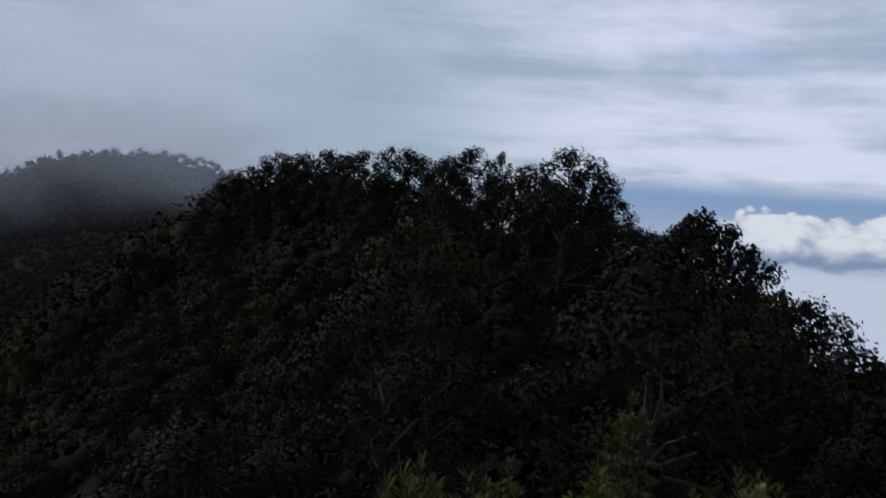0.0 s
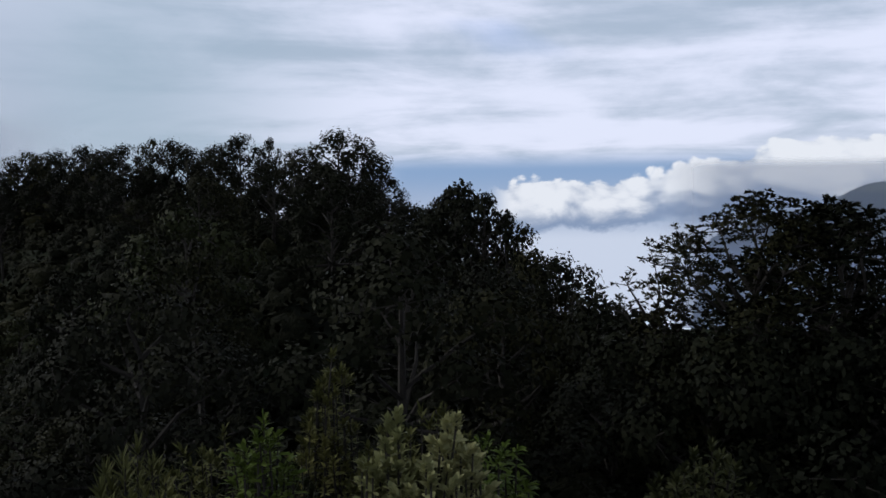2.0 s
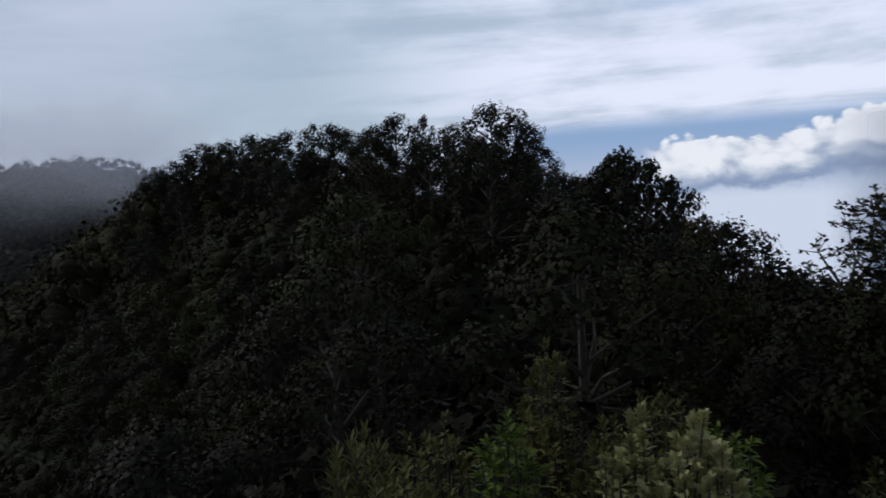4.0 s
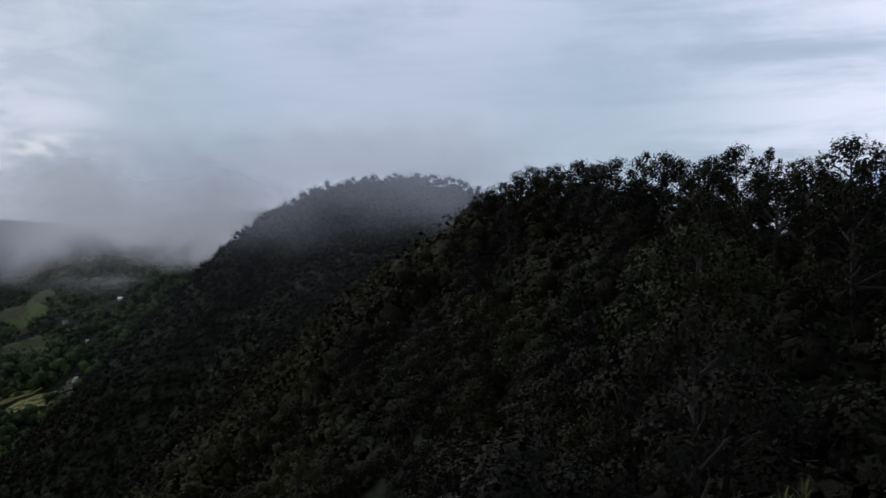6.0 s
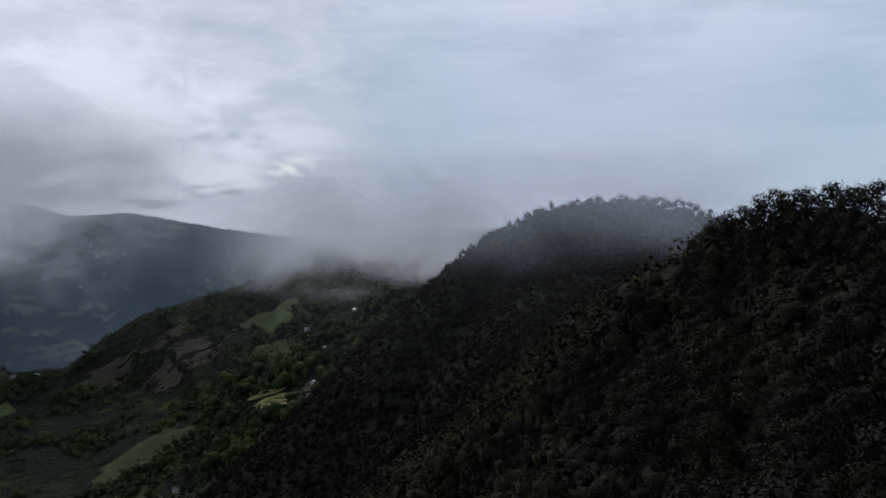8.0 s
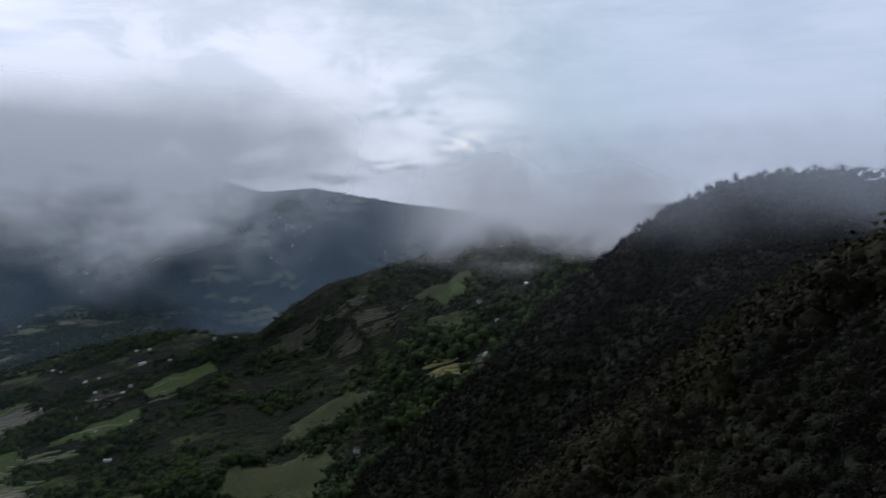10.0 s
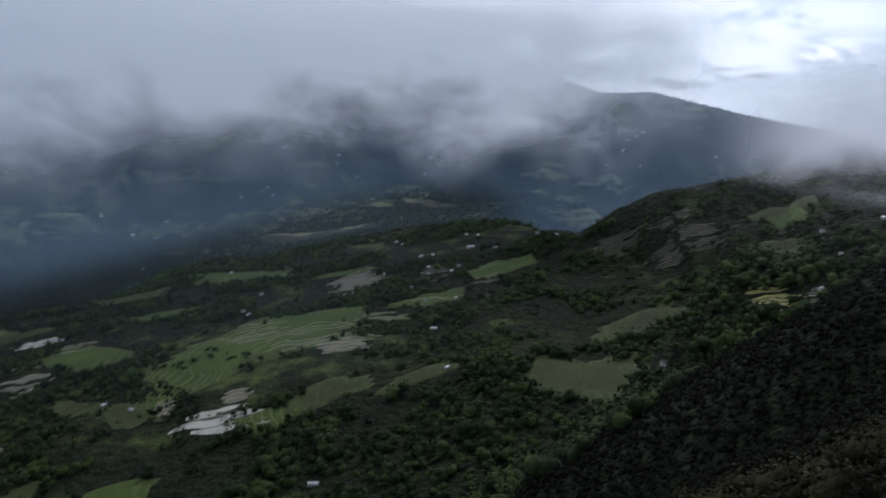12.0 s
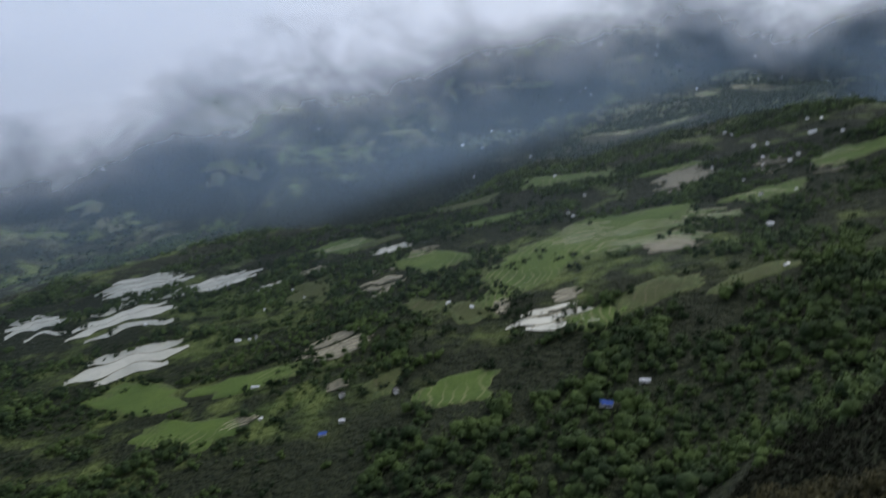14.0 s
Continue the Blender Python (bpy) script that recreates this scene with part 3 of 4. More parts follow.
def make_tree(name, label, seed, mat, billows, radius, leaves, size, wide, tall=3.6, spread=1.25, low=0.22, rosette=0, inner=70):
    """A tree `tall` high: tapered trunk, limbs and twigs, and a crown of leafy billows of uneven size with gaps between them.
    rosette: leaves in each whorl at the twigs' ends, or 0 for leaves spread over the billows."""
    rng = np.random.default_rng(seed)
    root = thing(name, label, "tree" if tall > 3 else "bush", "trees on the ridge")
    wood = bmesh.new()
    lean = rng.normal(0, 0.14, 2)
    bend = Vector((lean[0] * 0.4, lean[1] * 0.4, tall * 0.2))
    fork = Vector((lean[0], lean[1], tall * max(0.32, low)))
    tube(wood, (0, 0, -0.6), bend, 0.10, 0.08)
    tube(wood, bend, fork, 0.08, 0.065)
    crest_ = Vector((fork.x * 0.8, fork.y * 0.8, tall * 0.78))
    tube(wood, fork, crest_, 0.065, 0.025, 5)
    pts, outs, deep, deep_out, lie = [], [], [], [], []
    for k in range(billows):
        rise = (k + 0.5) / billows
        turn = k * 2.39996 + rng.normal(0, 0.25)
        reach = spread * math.sqrt(max(0.0, 1 - (max(rise - 0.25, 0) / 0.75) ** 2.2)) * (0.55 + 0.45 * min(1, rise / 0.2)) * rng.uniform(0.8, 1.08)
        if rise > 0.93:
            reach *= 0.4
        rad = radius * rng.uniform(0.75, 1.25)
        z = tall * (low + (1.0 - low) * rise) - rad * 0.55
        end = Vector((fork.x * 0.6 + math.cos(turn) * reach, fork.y * 0.6 + math.sin(turn) * reach, z))
        start = fork.lerp(crest_, min(1.0, max(0.0, (z - reach * rng.uniform(0.5, 0.9) - fork.z) / (crest_.z - fork.z))))
        knee = start.lerp(end, 0.55) + Vector((rng.normal(0, 0.08), rng.normal(0, 0.08), rng.uniform(-0.05, 0.12)))
        tube(wood, start, knee, 0.036, 0.024, 5)
        tube(wood, knee, end, 0.024, 0.010, 4)
        n = int(leaves * (rad / radius) ** 2)
        d = rng.normal(size=(n, 3))
        d /= np.linalg.norm(d, axis=1)[:, None]
        d[:, 2] = np.where(d[:, 2] < -0.25, -d[:, 2], d[:, 2])
        lump = 1 + 0.22 * np.sin(d[:, 0] * 6 + k) * np.sin(d[:, 1] * 6 + 2 * k) + rng.uniform(-0.16, 0.10, n)
        p = np.array(end) + d * (rad * lump)[:, None] * (1, 1, 0.8)
        pts.append(p)
        outs.append(d)
        middle = np.array([fork.x * 0.6, fork.y * 0.6, tall * (low + (1.0 - low) * 0.35)])
        lie.append(d * 0.8 + (p - middle) / spread * 0.3 + (0, 0, 0.12))
        if rosette:
            for q in p[:: max(1, n // 7)]:
                tube(wood, end, tuple(q), 0.010, 0.004, 3)
        else:
            for q in p[:: max(1, n // 3)]:
                tube(wood, end, tuple(q), 0.010, 0.004, 3)
            e = rng.normal(size=(inner, 3))
            e /= np.linalg.norm(e, axis=1)[:, None]
            deep.append(np.array(end) + e * rad * 0.55)
            deep_out.append(e)
    part("trunk", wood, BARK, root, "dark bark of trunk and limbs")
    pts, outs = np.concatenate(pts), np.concatenate(outs)
    if rosette:
        centres = np.repeat(pts, rosette, 0)
        turn = rng.uniform(0, math.tau, len(centres))
        out = np.stack([np.cos(turn), np.sin(turn), rng.uniform(-0.3, 0.8, len(centres))], 1) + np.repeat(outs, rosette, 0) * 0.4
        verts, faces = leaf_cloud(rng, centres, out, size, size * wide, 0.2)
        shade = np.repeat(np.concatenate(lie), rosette, 0) + out * 0.3
    else:
        v1, f1 = leaf_cloud(rng, pts, outs + (0, 0, 0.2) + rng.normal(0, 0.32, outs.shape), size, size * wide, 0.1, 0.15, True)
        v2, f2 = leaf_cloud(rng, np.concatenate(deep), np.concatenate(deep_out), size * 1.5, size * 1.2, 0.1, 0.15, True)
        verts, faces = np.concatenate([v1, v2]), np.concatenate([f1, f2 + len(v1)])
        shade = np.concatenate(lie + deep_out)
        shade = shade + rng.normal(0, 0.16, shade.shape)
    shade = np.repeat(shade / np.linalg.norm(shade, axis=1)[:, None], 4, 0)
    child("crown", mesh_from("crown", verts, faces, [mat], normals=shade), root)
    return root


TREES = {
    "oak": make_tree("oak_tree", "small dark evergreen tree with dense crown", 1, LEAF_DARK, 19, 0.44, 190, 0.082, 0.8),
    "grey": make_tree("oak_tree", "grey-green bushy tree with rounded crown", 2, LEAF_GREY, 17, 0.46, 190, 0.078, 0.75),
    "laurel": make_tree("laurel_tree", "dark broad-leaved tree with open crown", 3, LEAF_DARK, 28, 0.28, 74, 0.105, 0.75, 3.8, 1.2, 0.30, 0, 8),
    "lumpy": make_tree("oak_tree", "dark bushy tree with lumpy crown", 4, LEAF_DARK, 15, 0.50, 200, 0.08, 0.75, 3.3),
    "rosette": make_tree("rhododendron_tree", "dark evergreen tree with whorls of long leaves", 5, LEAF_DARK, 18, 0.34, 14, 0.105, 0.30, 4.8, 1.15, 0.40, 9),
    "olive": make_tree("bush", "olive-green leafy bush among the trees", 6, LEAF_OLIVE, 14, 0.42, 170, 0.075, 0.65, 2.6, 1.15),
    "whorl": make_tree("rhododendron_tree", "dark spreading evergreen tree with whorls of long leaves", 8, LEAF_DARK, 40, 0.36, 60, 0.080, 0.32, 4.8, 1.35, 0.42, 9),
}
placed = {}


def plant(kind, x, y, top, width, turn, slim=0.85):
    """Sets one tree with its roots in the ground and its top at the given height; the first of a kind is moved, the rest are copies."""
    base = gz(x, y)
    tall = 2.6 if kind == "olive" else 4.8 if kind in ("rosette", "whorl") else 3.8 if kind == "laurel" else 3.3 if kind == "lumpy" else 3.6
    s = max(0.35, (top - base) / (tall * 1.02))
    w = min(max(width / 3.0, s * slim), s * 1.25)
    m = pose(x, y, base, 0, 0, turn)
    ob = TREES[kind]
    if placed.setdefault(kind, 0):
        ob = copy_thing(ob, m)
    else:
        ob.matrix_basis = m
    placed[kind] += 1
    ob.scale = (w, w, s)
    return ob


# trees that stand out: bearing, distance, elevation of the top, width
def stand(kind, az, r, el, width, slim=0.85):
    x, y, _ = polar(az, r, 0)
    plant(kind, x, y, r * math.tan(radians(el)), width, random.uniform(0, 360), slim)


for row in (("oak", -10.7, 30, 3.6, 3.5, 1.0), ("oak", -12.9, 30.5, 2.3, 2.4), ("grey", -13.9, 30, 0.6, 1.4), ("laurel", -18.4, 20.5, -1.3, 2.3, 0.65), ("laurel", -20.6, 20, -0.2, 2.6, 0.72), ("laurel", -19.6, 21, -0.6, 2.3, 0.65),
            ("laurel", -22.0, 19.5, -1.0, 2.2, 0.65), ("laurel", -23.3, 19.5, -2.6, 1.7, 0.6), ("oak", -16.8, 24, -1.8, 1.6), ("oak", -25.4, 18, -5.2, 1.7, 0.7), ("oak", -26.9, 17.5, -5.4, 1.6, 0.7),
            ("rosette", -28.3, 17, -6.4, 1.5, 0.7), ("rosette", -29.6, 16.5, -7.6, 1.5, 0.7), ("oak", -31.2, 16, -9.0, 1.8, 0.7), ("laurel", -6.3, 32, 3.0, 1.1, 0.5), ("oak", -4.2, 33, 3.3, 1.7), ("oak", -2.4, 34, 2.6, 1.8), ("lumpy", -0.6, 36, 2.4, 2.0),
            ("oak", 0.6, 37, 2.9, 1.4), ("laurel", 1.8, 38, 2.9, 1.3, 0.6), ("oak", 3.6, 42, 2.6, 2.0), ("lumpy", 5.0, 45, 2.3, 2.2), ("oak", 6.3, 48, 2.5, 2.2), ("lumpy", 8.0, 52, 2.2, 2.6),
            ("oak", 9.4, 56, 2.1, 2.0), ("grey", 10.4, 57, 1.3, 2.2), ("oak", 11.4, 58, 1.0, 2.0), ("lumpy", 12.6, 58, 0.4, 2.4), ("oak", 13.6, 60, -0.3, 2.6), ("oak", -8.0, 31, 2.3, 2.0)):
    stand(*row)
# the whorl-leaved trees beside the viewpoint
for row in (("whorl", -41.2, 9.6, -1.2, 2.5, 0.6), ("whorl", -48.0, 9.9, -1.9, 2.7), ("whorl", -44.6, 10.6, -1.5, 2.4, 0.6), ("rosette", -35.6, 10.6, -4.4, 1.9, 0.6), ("oak", -31.0, 12.5, -8.2, 1.6), ("oak", -35.5, 9.0, -10.6, 2.2), ("lumpy", -39.5, 8.6, -10.2, 2.2), ("oak", -43.5, 8.8, -9.8, 2.2), ("lumpy", -47.5, 8.6, -9.4, 2.4), ("oak", -51.5, 8.6, -9.0, 2.4), ("lumpy", -33.0, 10.5, -10.4, 2.2)):
    stand(*row)

SKYLINE = [(-60, -12), (-48, -9), (-31, -9.6), (-27.8, -8.6), (-24, -4.4), (-20, -2.4), (-14, -0.6), (-12, 1.7), (-7, 2.2), (-2, 2.45), (6, 2.25), (9.5, 1.9), (12, 0.5), (15, -0.5), (30, -5.0), (40, -11), (60, -24), (80, -33), (130, -38)]


def roof_of(az):
    return np.interp(az, [a for a, _ in SKYLINE], [e for _, e in SKYLINE])


def near_forest():
    """Bushes and trees over the slopes nearest to the camera."""
    rng = np.random.default_rng(11)
    spots = []
    for tries in range(9000):
        az, r = rng.uniform(-52, 62), 7.0 + 55.0 * rng.uniform() ** 0.75
        if az > 34 and r < 16:
            continue
        x, y, _ = polar(az, r, 0)
        gap = 1.25 + r * 0.022
        if any((x - a) ** 2 + (y - b) ** 2 < gap * gap for a, b in spots):
            continue
        base = gz(x, y)
        cap = r * math.tan(radians(float(roof_of(az)))) - 0.25
        top = min(base + rng.uniform(2.2, 4.2), cap)
        if top - base < 1.1:
            continue
        spots.append((x, y))
        kind = rng.choice(["oak", "grey", "lumpy", "laurel", "olive", "rosette"], p=[0.30, 0.25, 0.2, 0.1, 0.08, 0.07])
        plant(str(kind), x, y, top, rng.uniform(2.0, 3.2), rng.uniform(0, 360))
        if len(spots) >= 262:
            break


near_forest()


SLOPE = np.degrees(np.arctan2(GROUND_Z, np.maximum(RAD[:, None], 0.1)))
HORIZON = np.maximum.accumulate(SLOPE, 0)


def in_sight(x, y, top):
    """Whether a tree's top shows above the land in front of it, seen from the viewpoint."""
    r, a = np.hypot(x, y), np.degrees(np.arctan2(-x, y))
    i = np.clip(np.searchsorted(RAD, r * 0.97) - 1, 0, len(RAD) - 1)
    j = np.clip(np.searchsorted(AZ, a), 0, len(AZ) - 1)
    return np.degrees(np.arctan2(top + 1.5, r)) > HORIZON[i, j]


def scatter(name, label, mat, xs, ys, tops, widths, quads, seed, leaf=0.3, cat="forest", clumps=1, core=0.62):
    """Many trees in one mesh: each of uneven masses of foliage, a loose coat of leaf sprays over a dark inner mass."""
    rng = np.random.default_rng(seed)
    shape, mesh = CLUMPS[1]
    n, k = len(xs), len(shape)
    tall = np.maximum(tops - ground_z(xs, ys), 0.4)
    verts, faces, lies, start = [], [], [], 0
    lead = rng.uniform(0, math.tau, n)
    for c in range(clumps):
        first = c == 0 and clumps != 2
        turn = lead + math.tau * c / max(1, clumps - (clumps > 2)) + rng.normal(0, 0.4, n)
        off = 0.0 if first else widths * rng.uniform(0.16, 0.38, n)
        size = widths * (rng.uniform(0.24, 0.44, n) if clumps > 1 else rng.uniform(0.38, 0.5, n))
        high = tops - (0.0 if first else 1.0) * tall * rng.uniform(0.0, 0.42, n)
        rise = np.minimum(tall * 0.6, size * rng.uniform(0.9, 1.4, n))
        centre = np.stack([xs + np.cos(turn) * off, ys + np.sin(turn) * off, high - rise], 1)
        extent = np.stack([size, size * rng.uniform(0.75, 1.2, n), rise], 1)
        spin = rng.uniform(0, math.tau, n)
        cs, sn = np.cos(spin)[:, None], np.sin(spin)[:, None]
        v = shape[None] * rng.uniform(0.72, 1.1, (n, k, 1)) * core
        p = np.stack([v[..., 0] * cs - v[..., 1] * sn, v[..., 0] * sn + v[..., 1] * cs, v[..., 2]], -1)
        p = centre[:, None] + p * extent[:, None]
        verts.append(p.reshape(-1, 3))
        q = p - centre[:, None] + (0, 0, 0.3) * extent[:, 2:3, None]
        lies.append((q / np.linalg.norm(q, axis=2)[..., None]).reshape(-1, 3))
        faces.append((mesh[None] + (start + np.arange(n) * k)[:, None, None]).reshape(-1, 3))
        start += n * k
        m = max(1, quads // clumps)
        d = rng.normal(size=(n, m, 3))
        d /= np.linalg.norm(d, axis=2)[..., None]
        d[..., 2] = np.where(d[..., 2] < -0.3, -d[..., 2], d[..., 2])
        wave = rng.uniform(0, math.tau, (n, 1))
        lump = 0.92 + 0.16 * np.sin(d[..., 0] * 5 + wave) * np.sin(d[..., 1] * 5 + 2 * wave) + rng.uniform(-0.16, 0.12, (n, m))
        root = (centre[:, None] + d * lump[..., None] * extent[:, None]).reshape(-1, 3)
        out = d.reshape(-1, 3) + (0, 0, 0.25) + rng.normal(0, 0.42, (n * m, 3))
        lv, lf = leaf_cloud(rng, root, out, 1.0, 0.8, 0.1, 0.15, True)
        w = np.repeat(widths, m) * leaf
        lv = ((lv.reshape(-1, 4, 3) - root[:, None]) * w[:, None, None] + root[:, None]).reshape(-1, 3)
        verts.append(lv)
        q = d.reshape(-1, 3) * 0.8 + (0, 0, 0.2) + rng.normal(0, 0.12, (n * m, 3))
        lies.append(np.repeat(q / np.linalg.norm(q, axis=1)[:, None], 4, 0))
        faces += [lf[:, [0, 1, 2]] + start, lf[:, [0, 2, 3]] + start]
        start += len(lv)
    ob = new(name, mesh_from(name, np.concatenate(verts), np.concatenate(faces), [mat], normals=np.concatenate(lies)))
    return tagged(ob, label, cat, kind="stuff")


def slope_forest():
    rng = np.random.default_rng(21)
    for label, r0, r1, gap, width, tall, quads, leaf in (("dense dark evergreen forest on the steep slope", 52, 170, 2.6, 3.9, (2.0, 5.0), 150, 0.088),
                                                          ("dark misty forest covering the hill", 170, 520, 3.3, 4.6, (2.4, 4.8), 30, 0.13)):
        x, y = np.meshgrid(np.arange(-420, 60, gap), np.arange(-260, 560, gap))
        x, y = x.ravel() + rng.uniform(-0.45, 0.45, x.size) * gap, y.ravel() + rng.uniform(-0.45, 0.45, x.size) * gap
        r, az = np.hypot(x, y), np.degrees(np.arctan2(-x, y))
        z = ground_z(x, y)
        keep = (r > r0) & (r <= r1) & (az > -4) & (az < 128) & (z > bench(x, y) + 14)
        keep &= (az < 58 + (r < 170) * 75) | (z > bench(x, y) + 30)
        x, y, r, az, z = (v[keep] for v in (x, y, r, az, z))
        tops = z + rng.uniform(*tall, len(x)) * (0.85 + 0.5 * (fbm(x, y, 30, 2, 77) + 0.3))
        if r1 < 200:
            tops = np.minimum(tops, np.maximum(r * np.tan(np.radians(roof_of(az))) - 0.3, z + 1.2))
        seen = in_sight(x, y, tops)
        x, y, tops = x[seen], y[seen], tops[seen]
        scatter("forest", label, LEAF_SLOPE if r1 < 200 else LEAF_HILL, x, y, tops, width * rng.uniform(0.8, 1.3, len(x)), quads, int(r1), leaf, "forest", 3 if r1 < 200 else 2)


slope_forest()


def understory():
    """Low dense bushes that close the canopy between the trees."""
    rng = np.random.default_rng(17)
    x, y = np.meshgrid(np.arange(-60, 34, 1.45), np.arange(-6, 66, 1.45))
    x, y = x.ravel() + rng.uniform(-0.6, 0.6, x.size), y.ravel() + rng.uniform(-0.6, 0.6, x.size)
    r, az = np.hypot(x, y), np.degrees(np.arctan2(-x, y))
    z = ground_z(x, y)
    keep = (r > 6.0) & (r < 62) & (az > -58) & (az < 122) & ((az < 40) | (r > 9.0))
    x, y, r, az, z = (v[keep] for v in (x, y, r, az, z))
    tops = np.minimum(z + rng.uniform(0.7, 1.7, len(x)), np.maximum(r * np.tan(np.radians(roof_of(az))) - 0.5, z + 0.5))
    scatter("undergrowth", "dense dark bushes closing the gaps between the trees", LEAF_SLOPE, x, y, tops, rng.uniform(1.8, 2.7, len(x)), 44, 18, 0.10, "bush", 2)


understory()


def valley_woods():
    rng = np.random.default_rng(31)
    gap = 10.5
    x, y = np.meshgrid(np.arange(-1450, -180, gap), np.arange(-620, 1150, gap))
    x, y = x.ravel() + rng.uniform(-0.5, 0.5, x.size) * gap, y.ravel() + rng.uniform(-0.5, 0.5, x.size) * gap
    r, az = np.hypot(x, y), np.degrees(np.arctan2(-x, y))
    z = ground_z(x, y)
    wood = fbm(1.7 * x, y, 95, 4, 51) + 0.10 * (r < 620) + 0.25 * ((z > bench(x, y) + 22) & (az < 58)) + 0.35 * (z < bench(x, y) - 26) + 0.34 * ((az < 80) & (r - 0.45 * y < 500)) - 0.03 * (az > 84)
    keep = (az > 26) & (az < 130) & (r > 300) & (wood > -0.05) & ((r < 1320) | (z < -330)) & (z < bench(x, y) + 95)
    for f in CLEARINGS:
        keep &= ((x - f[0]) ** 2 + (y - f[1]) ** 2) > f[2] ** 2
    for fx, fy, a, b, turn in PLOTS:
        c, s = math.cos(radians(turn)), math.sin(radians(turn))
        u, v = (x - fx) * c + (y - fy) * s, (y - fy) * c - (x - fx) * s
        keep &= (2 * u / a) ** 2 + (2 * v / b) ** 2 > 0.8
    keep &= in_sight(x, y, z + 8)
    x, y, z = x[keep], y[keep], z[keep]
    size = rng.uniform(0.5, 1.3, len(x)) * (0.9 + 0.8 * fbm(x, y, 45, 2, 57)) * np.where((np.hypot(x, y) - 0.45 * y < 500) & (y > 0), 1.25, 1.0)
    scatter("woodland", "clumps of dark trees between the terraced fields", LEAF_VALLEY, x, y, z + 8.6 * size, 14.5 * size, 33, 33, 0.105, "woodland", 3)
    # bushes and groves on the shoulder
    x, y = np.meshgrid(np.arange(-2500, -1120, 12.5), np.arange(-120, 1350, 12.5))
    x, y = x.ravel() + rng.uniform(-8, 8, x.size), y.ravel() + rng.uniform(-8, 8, x.size)
    z = ground_z(x, y)
    keep = (np.hypot(x, y) > 1250) & (fbm(x, y, 150, 4, 54) > -0.16) & in_sight(x, y, z + 8) & (np.hypot(x, y) < 2500)
    x, y, z = x[keep], y[keep], z[keep]
    size = rng.uniform(0.5, 1.3, len(x))
    scatter("woodland", "dark groves among fields on the shoulder of the valley", LEAF_VALLEY, x, y, z + 7.5 * size, 15.0 * size, 16, 34, 0.13, "woodland", 2)
    # single bushes and hedge trees on the open land
    x, y = rng.uniform(-1250, -300, 9000), rng.uniform(-520, 700, 9000)
    r, az = np.hypot(x, y), np.degrees(np.arctan2(-x, y))
    keep = (az > 34) & (az < 130) & (r > 380) & (r < 1300) & (np.abs(fbm(x, y, 90, 3, 91)) < 0.05 + 0.04 * (az > 84))
    for f in CLEARINGS:
        keep &= ((x - f[0]) ** 2 + (y - f[1]) ** 2) > (f[2] * 0.8) ** 2
    x, y = x[keep], y[keep]
    if HEDGES:
        edge = np.array(HEDGES)
        edge = edge + rng.normal(0, 2.6, edge.shape)
        edge = edge[(fbm(edge[:, 0], edge[:, 1], 45, 2, 63) > -0.02) & (rng.uniform(size=len(edge)) > 0.35)]
        for fx, fy, a, b, turn in PLOTS:
            c, s = math.cos(radians(turn)), math.sin(radians(turn))
            u, v = (edge[:, 0] - fx) * c + (edge[:, 1] - fy) * s, (edge[:, 1] - fy) * c - (edge[:, 0] - fx) * s
            edge = edge[(2 * u / a) ** 2 + (2 * v / b) ** 2 > 0.72]
        x, y = np.concatenate([x, edge[:, 0]]), np.concatenate([y, edge[:, 1]])
    size = rng.uniform(0.3, 1.15, len(x))
    scatter("hedge_trees", "scattered bushes and hedge trees on field edges", LEAF_VALLEY, x, y, ground_z(x, y) + 6.4 * size, 8.5 * size, 26, 35, 0.17, "hedge", 2)
    # trees on the far mountainside, a few pixels each
    x, y = rng.uniform(-3300, -1150, 11000), rng.uniform(-900, 2600, 11000)
    r, az = np.hypot(x, y), np.degrees(np.arctan2(-x, y))
    keep = (az > 34) & (az < 128) & (r > 1350) & (r < 3500) & (fbm(x, y, 420, 4, 71) > -0.02)
    x, y = x[keep], y[keep]
    # and along its crest
    for (ax, ay, _), (bx, by, _) in zip(FAR[2:9], FAR[3:]):
        q, off = rng.uniform(0, 1, 130), rng.normal(0, 34, (2, 130))
        x, y = np.concatenate([x, ax + (bx - ax) * q + off[0]]), np.concatenate([y, ay + (by - ay) * q + off[1]])
    size = rng.uniform(0.6, 1.4, len(x))
    scatter("far_woods", "hazy blue-green woods on the mountain across the valley", LEAF_VALLEY, x, y, ground_z(x, y) + 5.5 * size, 20.0 * size, 5, 39, 0.22, "woodland")


